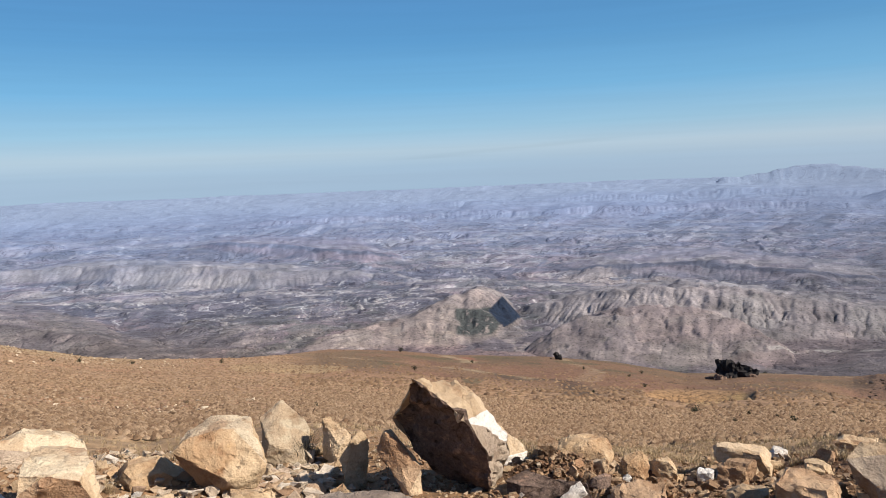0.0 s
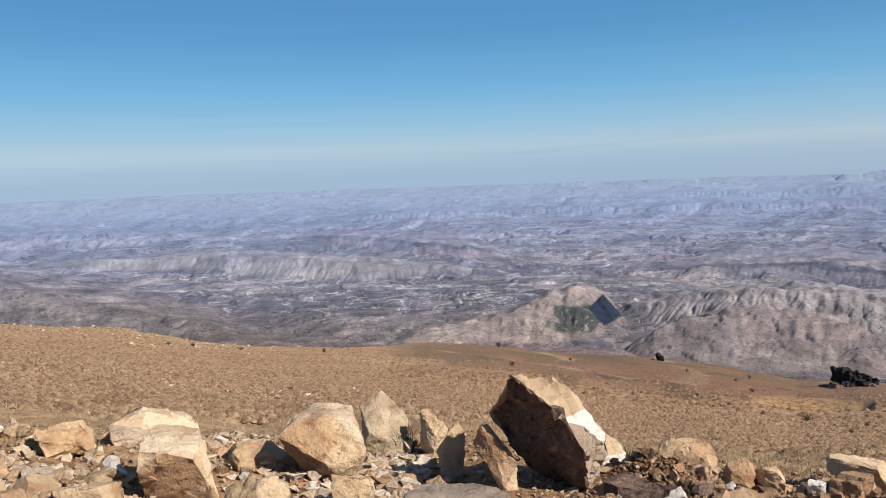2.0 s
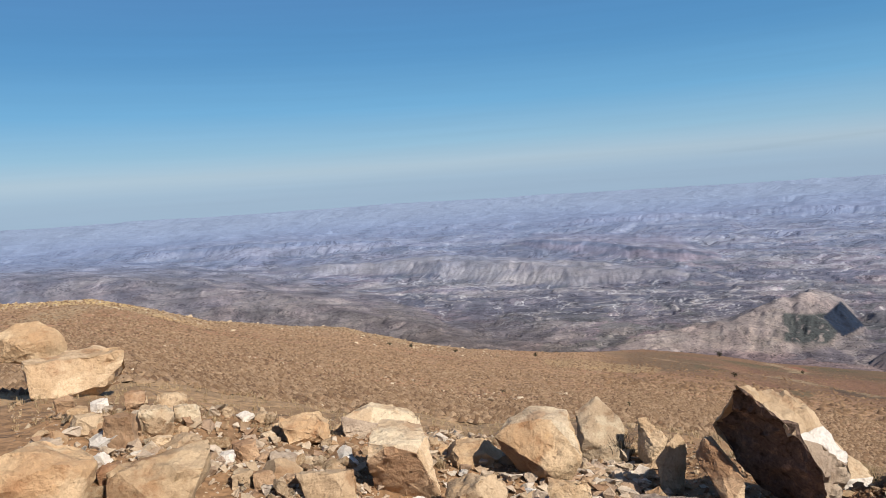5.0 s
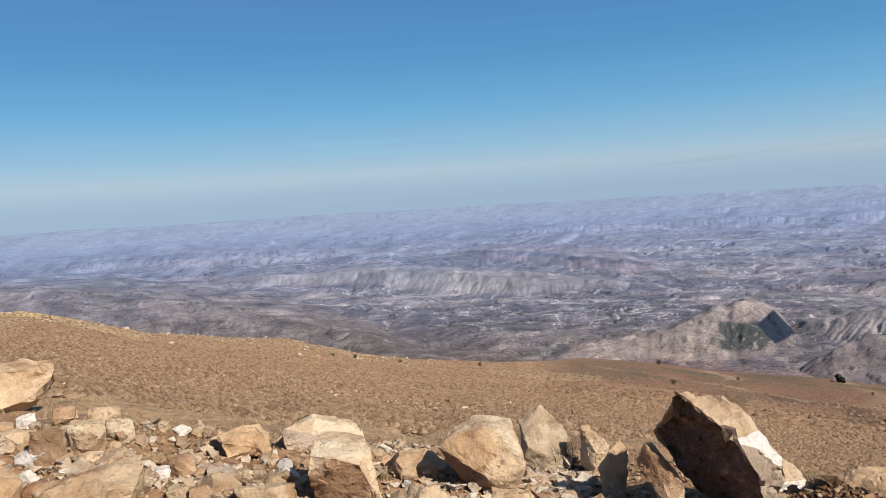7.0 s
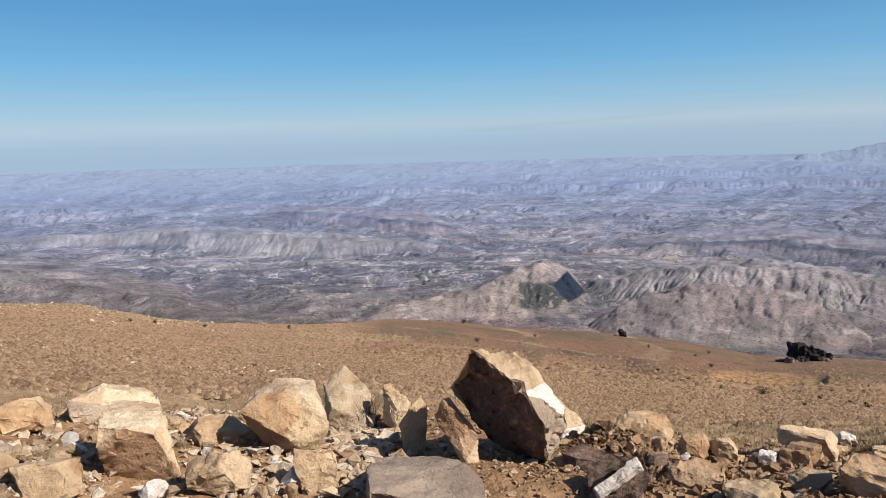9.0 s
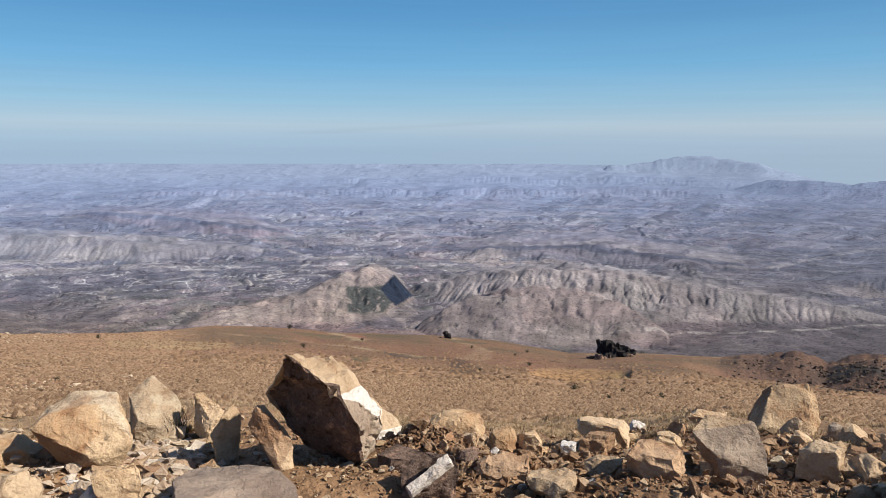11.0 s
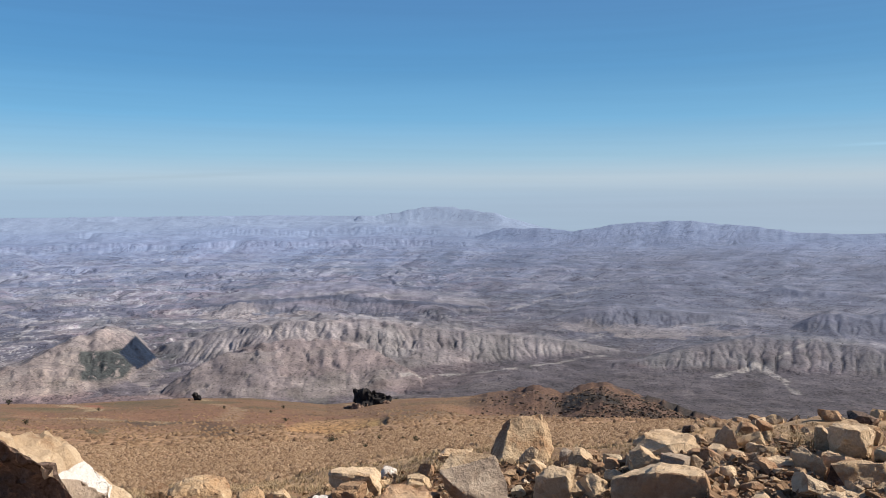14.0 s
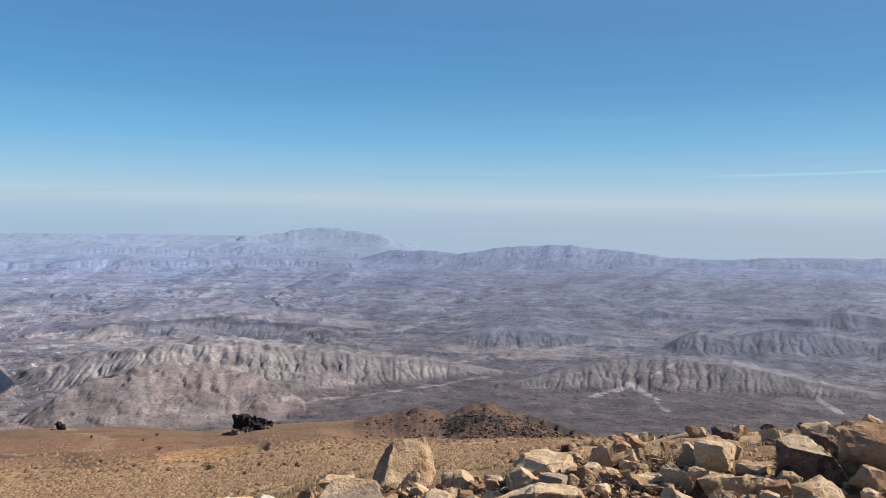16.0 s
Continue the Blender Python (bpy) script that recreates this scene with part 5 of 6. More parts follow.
rock("rock", 3.552, 4.728, -0.293, (0.099, 0.083, 0.066), -36.9, 403, "grey", "grey rock beside a golden block", BANK)
rock("rock", 3.212, 4.065, -0.173, (0.079, 0.066, 0.067), -38.3, 410, "brown", "brown rock on reddish earth", BANK)
rock("rock", 3.469, 4.097, -0.148, (0.060, 0.056, 0.063), -40.3, 417, "brown", "upright brown stone on the bank", BANK)
rock("rock", -4.407, 3.583, 0.388, (0.074, 0.062, 0.059), 50.9, 424, "brown", "brown stone on the bank", BANK)
rock("rock", -4.210, 3.525, 0.361, (0.072, 0.063, 0.065), 50.1, 431, "tan", "tan stone on the bank", BANK)
rock("rock", -4.205, 3.695, 0.362, (0.066, 0.055, 0.054), 48.7, 438, "white", "white stone on the bank", BANK)
rock("rock", -4.199, 4.027, 0.310, (0.071, 0.059, 0.054), 46.2, 445, "tan", "tan stone on the bank", BANK)
rock("rock", -3.720, 3.981, 0.249, (0.097, 0.083, 0.085), 43.1, 452, "pale", "pale broken rock on the bank", BANK)
rock("rock", -3.452, 3.468, 0.217, (0.086, 0.071, 0.071), 44.9, 459, "tan", "tan rock on the bank", BANK)
rock("rock", -3.982, 3.389, 0.328, (0.110, 0.092, 0.090), 49.6, 466, "tan", "rough tan rock on the bank", BANK)
rock("rock", -2.726, 3.903, 0.017, (0.074, 0.062, 0.058), 34.9, 473, "pale", "pale broken stone in rubble", BANK)
rock("rock", -3.119, 4.440, 0.028, (0.189, 0.157, 0.062), 35.1, 480, "tan", "low tan rock covered in earth", BANK)
rock("rock", -2.500, 3.872, -0.000, (0.112, 0.093, 0.072), 32.8, 487, "tan", "tan rock in pale rubble", BANK)
rock("rock", -2.628, 3.347, 0.092, (0.072, 0.067, 0.087), 38.1, 494, "brown", "reddish brown rock in pale rubble", BANK)
rock("rock", -2.758, 3.333, 0.107, (0.075, 0.070, 0.083), 39.6, 501, "pale", "pale broken rock in rubble", BANK)
rock("rock", -2.326, 3.497, 0.056, (0.166, 0.139, 0.098), 33.6, 508, "tan", "rounded tan rock in rubble", BANK)
rock("rock", -4.013, 3.084, 0.298, (0.141, 0.117, 0.060), 52.5, 515, "grey", "low grey rock on the bank", BANK)
rock("rock", -3.335, 2.923, 0.226, (0.080, 0.074, 0.089), 48.8, 522, "brown", "brown rock beside a large boulder", BANK)

# ---------------- broken blocks filling the bank ----------------
def blocks(seed, count, az_range, r_range, size, kinds):
    """Loose angular blocks, tipped every way, half bedded in the bank."""
    rnd = random.Random(seed)
    words = {"tan": "tan angular block in the roadside rubble", "orange": "orange sandstone block in the roadside rubble", "brown": "reddish brown block bedded in the bank",
             "pale": "pale crusted block in the roadside rubble", "grey": "grey brown block in the roadside rubble", "dark": "dark weathered block in the bank", "white": "fresh white broken block in the rubble"}
    for k in range(count):
        az, r = rnd.uniform(*az_range), rnd.uniform(*r_range)
        s = min(size[1], size[0] + rnd.expovariate(1 / (size[1] * .22)))
        x, y = -math.sin(radians(az)) * r, math.cos(radians(az)) * r
        kind = rnd.choice(kinds)
        ob = rock("rock", x, y, ground_at(x, y) + s * .35, (s, s * rnd.uniform(.65, .95), s * rnd.uniform(.5, .9)), az + rnd.uniform(-60, 60), seed + k * 13, kind, words[kind], BANK, 6)
        ob.matrix_world = ob.matrix_world @ pose(0, 0, 0, rnd.uniform(-30, 30), rnd.uniform(-30, 30), 0)


blocks(2100, 70, (-67, -29), (4.3, 5.9), (.05, .15), ("tan", "brown", "orange", "tan", "brown", "pale", "grey"))
blocks(6100, 60, (-68, -45), (5.8, 11.5), (.06, .17), ("brown", "dark", "tan", "brown", "orange"))
blocks(3100, 34, (-29, -9), (4.3, 5.6), (.035, .10), ("brown", "tan", "orange", "brown", "dark", "white"))
blocks(4100, 34, (27, 53), (4.0, 5.8), (.04, .12), ("tan", "pale", "brown", "orange", "white", "tan"))
blocks(5100, 24, (8, 27), (4.0, 5.5), (.035, .09), ("tan", "pale", "white", "orange"))

# ---------------- rubble, gravel ----------------
def stone_kind(az, rnd):
    u = rnd.random()
    if 8 < az < 17:
        return "pale" if u < .45 else "white" if u < .68 else "tan" if u < .9 else "orange"
    if az > 2:
        return "pale" if u < .22 else "white" if u < .30 else "tan" if u < .62 else "orange" if u < .78 else "brown"
    if az > -32:
        return "brown" if u < .46 else "tan" if u < .70 else "orange" if u < .84 else "dark" if u < .93 else "white"
    return "tan" if u < .50 else "brown" if u < .78 else "pale" if u < .88 else "orange"


LABELS = {"pale": "small pale cream stone in the roadside rubble", "white": "small fresh white stone in the roadside rubble", "tan": "small tan sandstone piece in the roadside rubble",
          "orange": "small orange sandstone piece in the roadside rubble", "brown": "small brown stone in the roadside rubble", "dark": "small dark stone in shaded roadside rubble"}


def splinter(seed, count=9):
    """An irregular broken piece about 2 across: the hull of a few corners."""
    rnd = random.Random(seed)
    bm = bmesh.new()
    flat, slim = rnd.uniform(.5, .8), rnd.uniform(.6, .95)
    for k in range(count):
        v = Vector((rnd.gauss(0, 1), rnd.gauss(0, 1), rnd.gauss(0, 1))).normalized() * rnd.uniform(.8, 1.1)
        bm.verts.new((v.x, v.y * slim, v.z * flat))
    out = bmesh.ops.convex_hull(bm, input=list(bm.verts))
    junk = {g for g in out["geom_interior"] + out["geom_unused"] if isinstance(g, bmesh.types.BMVert) and g.is_valid}
    bmesh.ops.delete(bm, geom=list(junk), context="VERTS")
    bmesh.ops.recalc_face_normals(bm, faces=list(bm.faces))
    return bm


def rubble():
    rnd = random.Random(77)
    shapes = {}
    for kind in LABELS:
        for k in range(5):
            bm = splinter(300 + k * 11 + len(kind), 11)
            weather(bm, .45, 300 + k, 1.3, .06, 2)
            shapes[kind, k] = finish("stone", bm, (kind,))
    n = 0
    spots = [(12.5, 4.8, 3.6, 75), (26, 4.9, 8, 40), (37, 4.3, 7, 60), (45, 4.6, 6, 45), (-14, 4.5, 10, 40), (-45, 4.6, 11, 70)]
    while n < 300:
        az0, r0, wide, weight = rnd.choices(spots, [s[3] for s in spots])[0]
        az, r = rnd.gauss(az0, wide * .6), r0 + rnd.gauss(0, .55)
        if not (-66 < az < 52 and 3.3 < r < 6.6):
            continue
        s = min(.11, .032 + rnd.expovariate(1 / .022))
        a = radians(az)
        x, y = -math.sin(a) * r, math.cos(a) * r
        kind = stone_kind(az, rnd)
        ob = new("stone", shapes[kind, rnd.randrange(5)])
        ob.matrix_world = pose(x, y, ground_at(x, y) + s * .42, rnd.uniform(-25, 25), rnd.uniform(-25, 25), rnd.uniform(0, 360)) @ Matrix.Scale(s, 4)
        tagged(ob, LABELS[kind], "stone", "rubble stones on the bank")
        n += 1


rubble()


def scatter(name, count, seed, place, shape, mats, label, category, soft=False):
    """Very many small pieces joined into one mesh. place(rng) -> az, r, size arrays; shape(rng) -> verts, tris of one piece."""
    rng = np.random.default_rng(seed)
    az, r, s = place(rng, count)
    z, *_ = ground_z(az, r)
    a = np.radians(az)
    x, y = -np.sin(a) * r, np.cos(a) * r
    vs, fs, ms, base = [], [], [], 0
    protos = [shape(rng) for _ in range(12)]
    pick = rng.integers(0, 12, count)
    turn = rng.uniform(0, 2 * np.pi, count)
    kind = rng.choice(len(mats), count, p=np.array([m[1] for m in mats]) / sum(m[1] for m in mats))
    for k, (pv, pf) in enumerate(protos):
        idx = np.where(pick == k)[0]
        c, sn = np.cos(turn[idx]), np.sin(turn[idx])
        px = pv[None, :, 0] * c[:, None] - pv[None, :, 1] * sn[:, None]
        py = pv[None, :, 0] * sn[:, None] + pv[None, :, 1] * c[:, None]
        v = np.stack([px, py, np.repeat(pv[None, :, 2], len(idx), 0)], -1) * s[idx][:, None, None]
        v += np.stack([x[idx], y[idx], z[idx]], -1)[:, None]
        f = pf[None] + (base + np.arange(len(idx)) * len(pv))[:, None, None]
        vs.append(v.reshape(-1, 3)), fs.append(f.reshape(-1, 3)), ms.append(np.repeat(kind[idx], len(pf)))
        base += len(idx) * len(pv)
    v, f, mi = np.concatenate(vs), np.concatenate(fs), np.concatenate(ms)
    me = bpy.data.meshes.new(name)
    me.vertices.add(len(v))
    me.vertices.foreach_set("co", v.ravel())
    me.loops.add(f.size)
    me.loops.foreach_set("vertex_index", f.ravel().astype(np.int32))
    me.polygons.add(len(f))
    me.polygons.foreach_set("loop_start", np.arange(0, f.size, 3, dtype=np.int32))
    me.polygons.foreach_set("use_smooth", np.full(len(f), soft))
    me.polygons.foreach_set("material_index", mi.astype(np.int32))
    me.update(calc_edges=True)
    for m, _ in mats:
        me.materials.append(m)
    ob = new(name, me)
    tagged(ob, label, category, kind="stuff")
    return ob


def island_material(name, cols, rough=.9):
    """A colour for each piece of a joined mesh."""
    m, n, l, bsdf = material(name)
    geo = n.new("ShaderNodeNewGeometry")
    r = ramp(n, l, geo.outputs["Random Per Island"], [(k / (len(cols) - 1), tuple(.68 * v for v in c)) for k, c in enumerate(cols)])
    g = noise_node(n, l, geo.outputs["Position"], 40, 4, .6)
    gr = ramp(n, l, g.outputs["Fac"], [(.3, (.75, .74, .72)), (.7, (1.2, 1.2, 1.2))])
    l.new(mix(n, l, "MULTIPLY", .8, r.outputs[0], gr.outputs[0]), bsdf.inputs["Base Color"])
    bsdf.inputs["Roughness"].default_value = rough
    pits = noise_node(n, l, geo.outputs["Position"], 55, 5, .7)
    bump(n, l, bsdf, [(g.outputs["Fac"], .7, .02), (pits.outputs["Fac"], .6, .008)])
    return m


GRAVEL = island_material("gravel_mix", [(.58, .46, .33), (.48, .33, .20), (.36, .22, .13), (.64, .53, .41), (.42, .28, .17), (.52, .38, .24)])
CLOD = island_material("earth_clods", [(.30, .17, .10), (.22, .125, .075), (.38, .23, .13), (.15, .09, .06)])
FIELDSTONE = island_material("field_stones", [(.60, .48, .34), (.74, .63, .49), (.50, .38, .26), (.66, .54, .41)])


def chip_shape(rng):
    """A little broken stone with seven corners."""
    bm = splinter(int(rng.integers(1, 99999)), 7)
    bm.verts.index_update()
    v = np.array([p.co for p in bm.verts]) + [0, 0, .25]
    f = np.array([[p.index for p in t.verts] for t in bm.faces])
    bm.free()
    return v, f


def rubble_shape(rng):
    """An angular broken stone with a dozen or more faces."""
    seed = int(rng.integers(1, 9999))
    bm = splinter(seed, 9)
    weather(bm, .75, seed, 1.5, .05, 1)
    bmesh.ops.triangulate(bm, faces=list(bm.faces))
    bm.verts.index_update()
    turn = Euler(rng.uniform(-.6, .6, 3).tolist()).to_matrix()
    v = np.array([turn @ p.co for p in bm.verts]) + [0, 0, .35]
    f = np.array([[p.index for p in t.verts] for t in bm.faces])
    bm.free()
    return v, f


def bank_place(rng, n):
    az = rng.uniform(-68, 54, n)
    r = np.clip(rng.normal(4.7, .8, n), 3.0, 8.5)
    return az, r, .005 + rng.exponential(.0085, n).clip(0, .04)


def dug_place(rng, n):
    heap = rng.random(n) < .16
    az = np.where(heap, rng.normal(-7.1, 1.9, n), rng.normal(-20, 10, n))
    return az, np.where(heap, rng.normal(4.8, .2, n), np.clip(rng.normal(4.6, .6, n), 3.2, 6.5)), .006 + rng.exponential(.009, n).clip(0, .035)


def rim_place(rng, n):
    """Pale stones along the brow, in a loose line across the hillside and scattered over it."""
    az = rng.uniform(18, 54, n)
    r = along(az, R_BROW) * rng.normal(.90, .09, n).clip(.6, 1.0)
    row = rng.random(n) < .30
    az = np.where(row, rng.uniform(14, 44, n), az)
    r = np.where(row, 30 + rng.normal(0, 2.2, n) + 6 * np.sin(az / 5), r)
    loose = rng.random(n) < .08
    az = np.where(loose, rng.uniform(-45, 54, n), az)
    r = np.where(loose, np.exp(rng.uniform(np.log(9), np.log(60), n)), r)
    return az, r, (.03 + rng.exponential(.05, n)).clip(0, .3) * np.where(row, .5, np.where(loose, .3, 1.5))


PALE_CHIPS = island_material("pale_chips", [(.52, .39, .26), (.70, .58, .45), (.42, .28, .17), (.72, .62, .52), (.38, .24, .15), (.66, .54, .42), (.78, .71, .63), (.52, .38, .26)])


def heap_place(rng, n):
    """Heaps of freshly broken stone between the boulders."""
    k = rng.integers(0, 5, n)
    az = np.array([12.5, 25.0, 36.0, 44.0, 17.0])[k] + rng.normal(0, 1, n) * np.array([2.2, 4.0, 4.5, 4.0, 5.0])[k]
    r = np.array([4.8, 5.3, 4.4, 4.9, 4.2])[k] + rng.normal(0, .35, n)
    return az, r.clip(3.3, 6.5), .014 + rng.exponential(.024, n).clip(0, .07) + np.where(k == 0, .014, 0)


scatter("broken_stone", 1900, 4, heap_place, rubble_shape, [(PALE_CHIPS, 1)], "heaps of pale freshly broken stone between boulders", "stones")
def right_place(rng, n):
    """Loose brown rock on the bank on both sides of the golden block."""
    az = np.where(rng.random(n) < .38, rng.normal(-15, 6.5, n).clip(-29, -3), rng.normal(-47, 8, n).clip(-66, -29))
    return az, (4.75 + rng.normal(0, .6, n)).clip(3.5, 6.6), .014 + rng.exponential(.019, n).clip(0, .055)


RUST = island_material("brown_broken_rock", [(.50, .35, .22), (.37, .24, .145), (.27, .17, .105), (.60, .45, .31), (.42, .27, .16), (.22, .14, .09)])
scatter("broken_rock", 2600, 5, right_place, rubble_shape, [(RUST, 1)], "loose heap of brown and tan broken rock", "stones")
scatter("gravel", 15000, 1, bank_place, chip_shape, [(GRAVEL, 1)], "loose tan and white gravel over the bank", "gravel")
scatter("earth_clods", 6500, 2, dug_place, chip_shape, [(CLOD, 1)], "crumbling reddish brown clods of dug earth", "earth")
scatter("field_stones", 1500, 3, rim_place, chip_shape, [(FIELDSTONE, 1)], "pale weathered stones strewn over the hillside", "stones")

# ---------------- dry grass, tussocks and bushes ----------------
STRAW = island_material("dry_straw", [(.58, .44, .27), (.50, .37, .22), (.66, .53, .35), (.46, .33, .19)], .8)
TUSSOCK = island_material("brown_tussock", [(.23, .14, .085), (.31, .20, .12), (.17, .105, .068), (.40, .27, .165), (.26, .16, .10)], .9)
CUSHION = island_material("straw_cushions", [(.44, .305, .20), (.37, .25, .16), (.50, .36, .24), (.33, .22, .14)], .9)
TWIG = island_material("dark_twigs", [(.05, .042, .035), (.09, .075, .05), (.07, .06, .04)], .9)
LEAF = island_material("dark_leaves", [(.035, .042, .022), (.06, .065, .035), (.05, .045, .03), (.02, .025, .015)], .8)


def blades(rng, n, lean, width):
    v, f = [], []
    for k in range(n):
        a, t = rng.uniform(0, 2 * np.pi), rng.uniform(.15, lean)
        h = rng.uniform(.55, 1.0)
        bx, by = rng.normal(0, .12, 2)
        dx, dy = np.cos(a), np.sin(a)
        b = len(v)
        v += [(bx - dy * width, by + dx * width, -.05), (bx + dy * width, by - dx * width, -.05), 
              (bx + dx * t * .4 * h - dy * width * .7, by + dy * t * .4 * h + dx * width * .7, h * .6), (bx + dx * t * .4 * h + dy * width * .7, by + dy * t * .4 * h - dx * width * .7, h * .6),
              (bx + dx * t * h, by + dy * t * h, h * (1 - .25 * t))]
        f += [(b, b + 1, b + 3), (b, b + 3, b + 2), (b + 2, b + 3, b + 4)]
    return np.array(v), np.array(f)


def straw_shape(rng):
    return blades(rng, 9, .9, .03)


def tussock_shape(rng):
    """A low rounded cushion of stalks, uneven all round."""
    n = 6
    a = np.arange(n) * 2 * np.pi / n + rng.uniform(-.3, .3, n)
    v = [(np.cos(t) * r, np.sin(t) * r, z) for t, r, z in zip(a, rng.uniform(.7, 1.2, n), rng.uniform(-.15, .2, n))]
    v += [(rng.normal(0, .2), rng.normal(0, .2), rng.uniform(.6, 1.0))]
    return np.array(v), np.array([(k, (k + 1) % n, n) for k in range(n)])


def straw_place(rng, n):
    az = np.where(rng.random(n) < .42, rng.normal(-18, 12, n), rng.uniform(-68, 54, n))
    r = np.exp(rng.normal(np.log(7.8), .24, n)).clip(5.5, 16)
    return az, r, rng.uniform(.025, .07, n)


def tussock_place(rng, n):
    az = rng.uniform(-50, 56, n)
    r = np.exp(rng.uniform(np.log(8.5), np.log(np.where(az < 12, 58, 300)), n))
    ok = r < along(az, R_BROW) * .99
    r = np.where(ok, r, 9 + (r % 60))
    r = np.where((az < -14.6) & (az > -21) & (r > 62) & (r < 140), 9 + r % 40, r)      # the diggings are bare
    return az, r, rng.uniform(.028, .062, n) * (1 + r / 46)


def knoll_place(rng, n):
    az = np.where(rng.random(n) < .8, rng.normal(-40, 3.2, n).clip(-47.5, -33), rng.uniform(-46, -29, n))
    r = np.minimum(rng.uniform(125, 216, n), along(az, R_BROW) * .97)
    return az, r, .10 + rng.exponential(.2, n).clip(0, .7)


scatter("dry_grass", 9500, 11, straw_place, straw_shape, [(STRAW, 1)], "pale dry grass stalks behind the rocky bank", "grass")
scatter("tussocks", 95000, 12, tussock_place, tussock_shape, [(TUSSOCK, .55), (CUSHION, .45)], "low brown and straw-coloured tussocks covering the dry hillside", "tussocks", True)


def terrace_place(rng, n):
    """Small dark cushions dotted over the terrace below the bank."""
    az = rng.uniform(-46, 12, n)
    r = np.exp(rng.uniform(np.log(52), np.log(310), n))
    return az, np.minimum(r, along(az, R_BROW) * .98), rng.uniform(.08, .34, n)


scatter("terrace_scrub", 8000, 15, terrace_place, tussock_shape, [(TUSSOCK, 1)], "small dark scrub dotted over the brown terrace", "scrub", True)
KNOLL_ROCK = island_material("knoll_rock", [(.07, .056, .05), (.12, .09, .075), (.05, .043, .04), (.17, .12, .09)], .9)
scatter("knoll_stones", 6500, 13, knoll_place, chip_shape, [(KNOLL_ROCK, 1)], "dark angular boulders strewn over the rocky knoll", "stones")


def scrub_place(rng, n):
    az = rng.uniform(-70, 58, n)
    r = 1 / rng.uniform(1 / 2400, 1 / 1180, n)
    a = np.radians(az)
    keep = fbm(-np.sin(a) * r / 120, np.cos(a) * r / 120, 3, 77) + rng.uniform(-.1, .1, n) > .48
    az, r = np.where(keep, az, rng.uniform(5, 56, n)), np.where(keep, r, 1 / rng.uniform(1 / 1700, 1 / 1100, n))
    return az, r, rng.uniform(.35, 1.2, n)


SCRUB = island_material("valley_scrub", [(.075, .07, .058), (.11, .10, .085), (.06, .058, .045), (.14, .12, .10)], .9)
scatter("valley_scrub", 27000, 14, scrub_place, chip_shape, [(SCRUB, 1)], "dark scrub dotted over the grey valley", "scrub")


def part(name, bm, mat, parent, label=""):
    me = bpy.data.meshes.new(name)
    bm.to_mesh(me)
    bm.free()
    me.materials.append(mat)
    ob = new(name, me)
    ob.parent = parent
    if label:
        tagged(ob, label)
    return ob


def bush(seed, leafy=True):
    """A low bush: bent stems and a crown of many small leaves with gaps. About 1 m across."""
    rnd = random.Random(seed)
    root = new("bush")
    stems = bmesh.new()
    crown = bmesh.new()
    for k in range(9):
        a, t = rnd.uniform(0, 6.28), rnd.uniform(.1, .8)
        tip = Vector((math.cos(a) * t * .55, math.sin(a) * t * .55, rnd.uniform(.45, .8)))
        side = Vector((-math.sin(a), math.cos(a), 0)) * .025
        vs = [stems.verts.new(p) for p in (-side, side, tip * .6 + side * .6, tip)]
        stems.faces.new(vs)
        for j in range(26 if leafy else 14):
            u = rnd.uniform(.45, 1.15)
            c = tip * u + Vector((rnd.gauss(0, .13), rnd.gauss(0, .13), rnd.gauss(0, .09)))
            c.z = max(c.z, .05)
            s = rnd.uniform(.04, .09)
            d1 = Vector((rnd.gauss(0, 1), rnd.gauss(0, 1), rnd.gauss(0, 1))).normalized() * s
            d2 = Vector((rnd.gauss(0, 1), rnd.gauss(0, 1), rnd.gauss(0, 1))).normalized() * s * .7
            crown.faces.new([crown.verts.new(c + q) for q in (d1, d2, -d1, -d2)])
    part("stems", stems, TWIG, root)
    part("crown", crown, LEAF, root)
    return root


BUSHES = [bush(900 + k) for k in range(3)]

def plant_bush(k, az, r, size):
    """Sets out one bush at a bearing and distance; size: metres across."""
    a = radians(az)
    x, y = -math.sin(a) * r, math.cos(a) * r
    src = BUSHES[k % 3]
    ob = src if k < 3 else copy_thing(src, Matrix())
    ob.matrix_basis = pose(x, y, ground_at(x, y) - .03 * size, 0, 0, k * 57) @ Matrix.Diagonal((size, size, size * .85, 1))
    tagged(ob, "dark low thorn bush on the dry brown hillside", "bush", "bushes on the hillside")


plant_bush(0, 2.7, 134, 1.25)
plant_bush(1, -18.1, 42, 0.71)
plant_bush(2, -14.4, 126, 0.95)
plant_bush(3, 3.7, 291, 2.95)
plant_bush(4, -22.5, 330, 3.34)
plant_bush(5, -25.9, 330, 3.34)
plant_bush(6, -14.2, 227, 1.34)
plant_bush(7, -1.7, 227, 1.34)
plant_bush(8, -22.4, 330, 2.51)
plant_bush(9, -25.8, 330, 3.06)
plant_bush(10, -31.9, 39, 0.39)
plant_bush(11, -24.5, 19, 0.20)
plant_bush(12, -23.4, 23, 0.14)
plant_bush(13, -21.6, 27, 0.18)
plant_bush(14, 10.2, 19, 0.13)
plant_bush(15, -20.6, 21, 0.18)
plant_bush(16, -24.3, 22, 0.17)
plant_bush(17, -26.9, 25, 0.15)
plant_bush(18, -28.6, 20, 0.14)
plant_bush(19, -10.7, 70, 0.36)
plant_bush(20, 19.4, 28, 0.19)
plant_bush(21, 26.1, 118, 0.80)
plant_bush(22, 22.8, 124, 0.84)
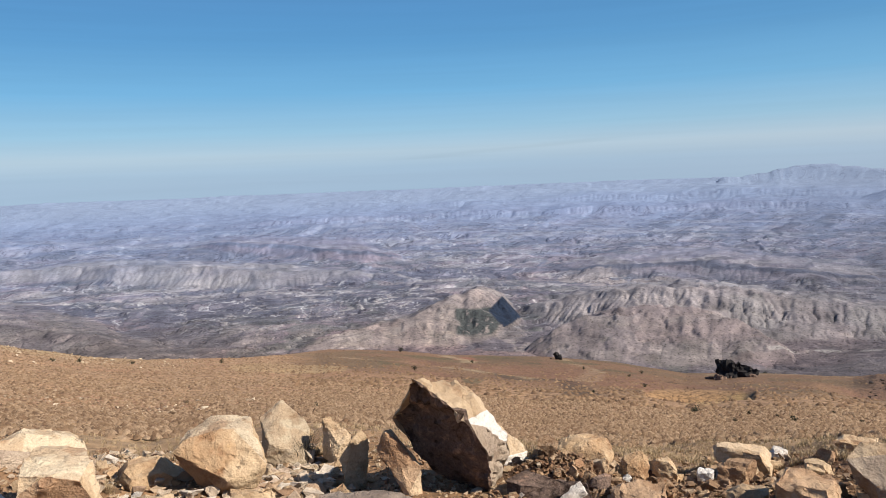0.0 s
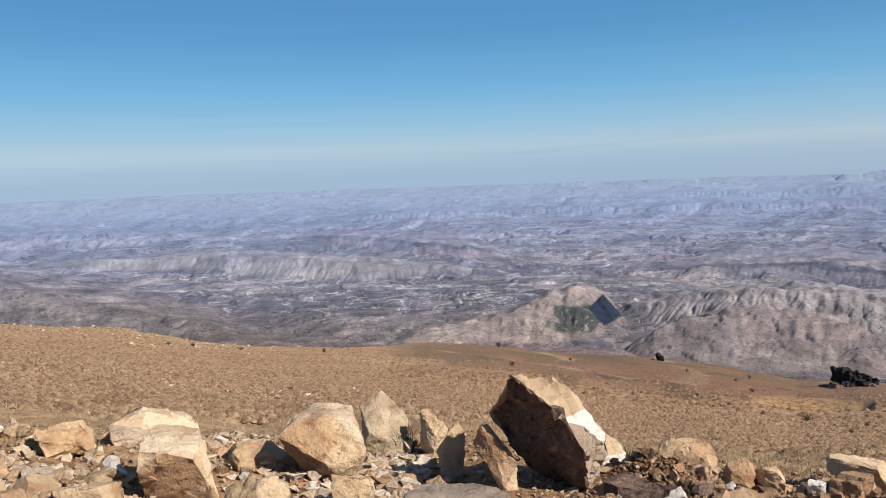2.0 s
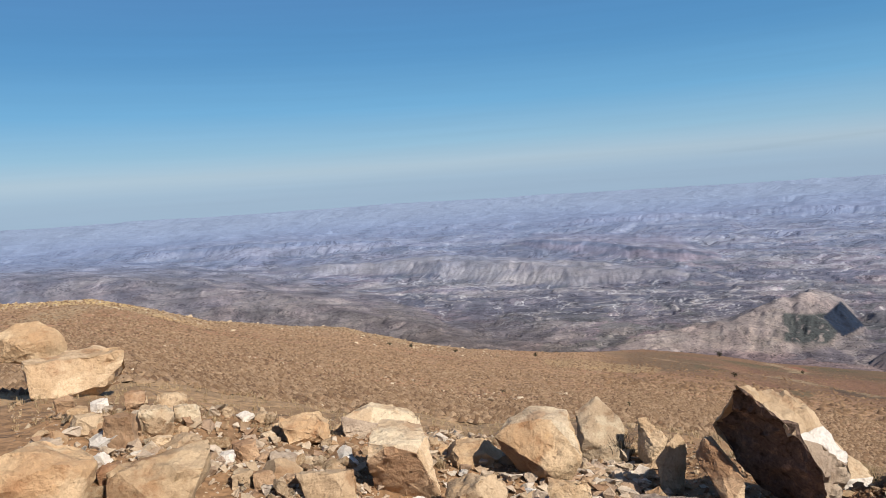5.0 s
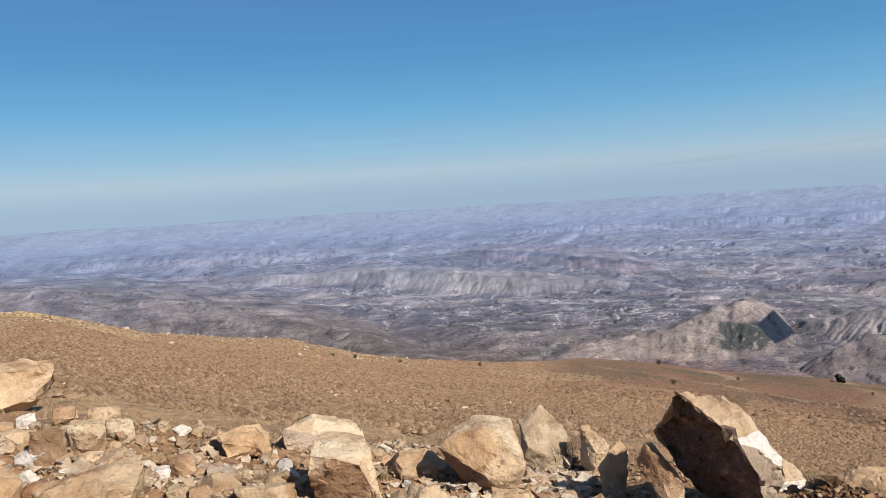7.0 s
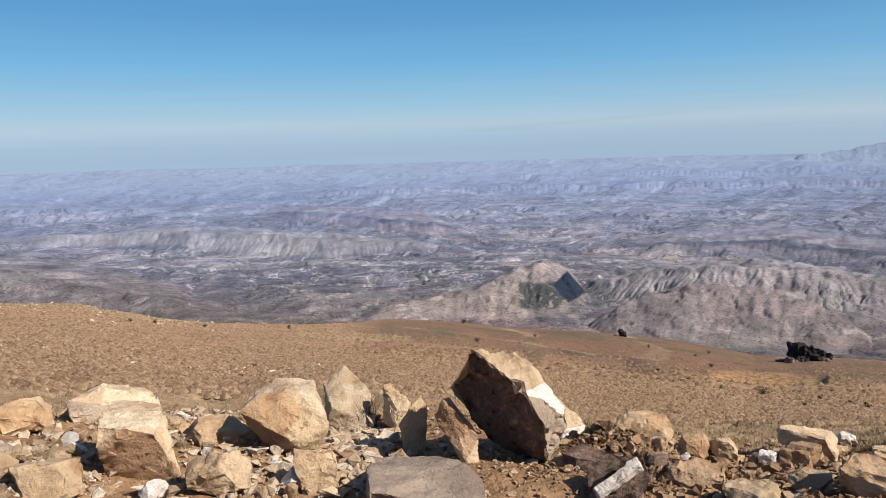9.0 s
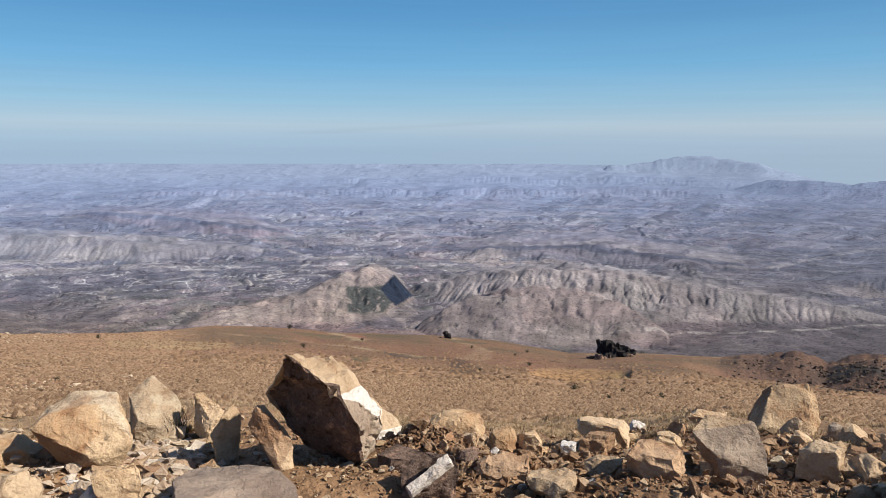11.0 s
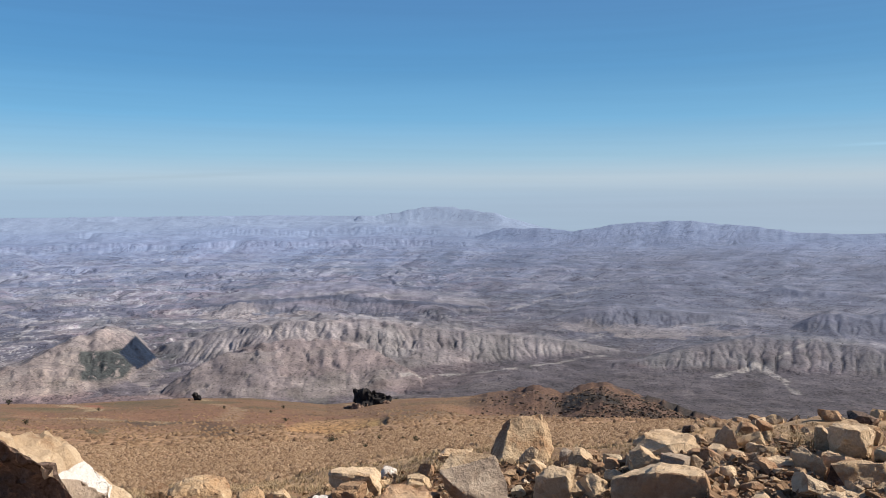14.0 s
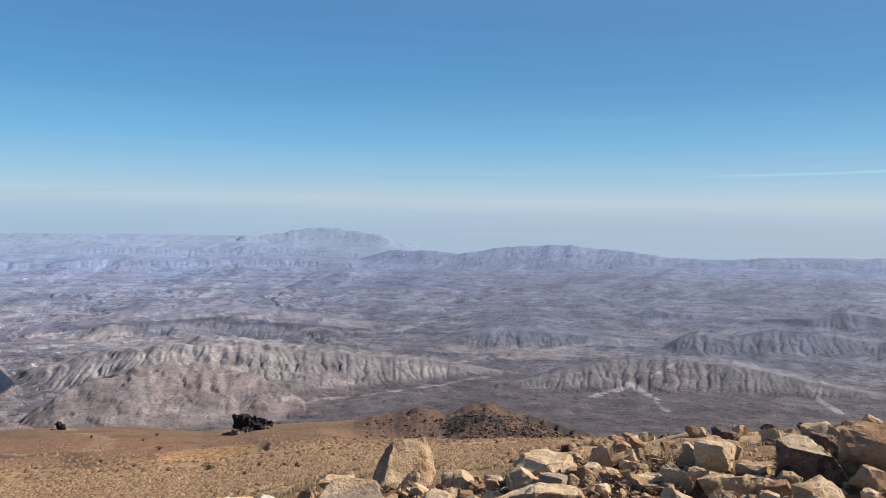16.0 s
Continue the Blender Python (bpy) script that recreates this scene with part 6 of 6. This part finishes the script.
plant_bush(23, 27.7, 105, 0.71)
plant_bush(24, 26.1, 115, 0.68)
plant_bush(25, -18.0, 41, 0.55)
plant_bush(26, -31.9, 39, 0.33)
plant_bush(27, 16.8, 150, 0.89)
plant_bush(28, 16.8, 142, 0.72)
plant_bush(29, 10.2, 21, 0.12)
plant_bush(30, -10.0, 202, 1.19)
plant_bush(31, -13.3, 178, 0.90)


# ---------------- single plants and outcrops ----------------
def tuft(name, x, y, size, seed, mat, n, label):
    """A clump of dry stalks on the bank."""
    v, f = blades(np.random.default_rng(seed), n * 3, 1.3, .009)
    me = bpy.data.meshes.new(name)
    me.from_pydata(v.tolist(), [], f.tolist())
    me.materials.append(mat)
    ob = new(name, me)
    ob.matrix_world = pose(x, y, ground_at(x, y)) @ Matrix.Scale(size, 4)
    tagged(ob, label, "plant")


tuft("dead_shrub", -1.05, 5.21, 0.23, 655, TWIG, 70, "dark dead thorny shrub between boulders")
tuft("grass_tuft", 4.63, 3.58, 0.21, 1300, STRAW, 40, "tall pale dry grass tuft on the bank")
tuft("grass_tuft", 4.53, 3.40, 0.17, 1322, STRAW, 26, "tall pale dry grass tuft on the bank")
tuft("grass_tuft", 5.32, 4.58, 0.15, 1225, STRAW, 30, "pale dry grass tuft behind rocks")
tuft("grass_tuft", 4.76, 2.41, 0.20, 1480, STRAW, 40, "dry grass tuft at a boulder")
tuft("grass_tuft", -2.01, 4.32, 0.10, 320, STRAW, 40, "dry grass tuft between tan boulders")
tuft("dry_weed", 0.56, 5.55, 0.14, 1040, TWIG, 36, "dry brown weeds in reddish earth")
tuft("grass_tuft", -2.45, 5.72, 0.14, 640, STRAW, 40, "dry grass tuft between tan boulders")
OUT = "dark rock outcrops on the terrace"


def outcrop(az, r, wide, high, seed, count, label):
    """A ragged crag breaking out of the slope, its shade painted in as near-black stone, with broken rocks about it."""
    rnd = random.Random(seed)
    for k in range(count):
        a = radians(az + (rnd.uniform(-.55, .55) * math.degrees(wide / r) if k else 0))
        d = r + (rnd.uniform(-.3, .3) * wide if k else 0)
        x, y = -math.sin(a) * d, math.cos(a) * d
        s = wide * (.46 if k == 0 else rnd.uniform(.05, .15))
        h = high * .8 if k == 0 else s * rnd.uniform(.4, .8)
        rock("rock_outcrop", x, y, ground_at(x, y) + h * .15, (s, s * .6, h), az + rnd.uniform(-25, 25), seed + k * 5, "dark" if k else "black", label, OUT, 22 if k == 0 else 8, 2.4 if k == 0 else 1.6)


outcrop(-20.7, 232, 14.5, 5.0, 41, 9, "ragged rock outcrop on the brown terrace, painted black for its shade")
outcrop(-8.1, 297, 6.5, 4.4, 43, 5, "dark brown rock outcrop at the terrace edge")
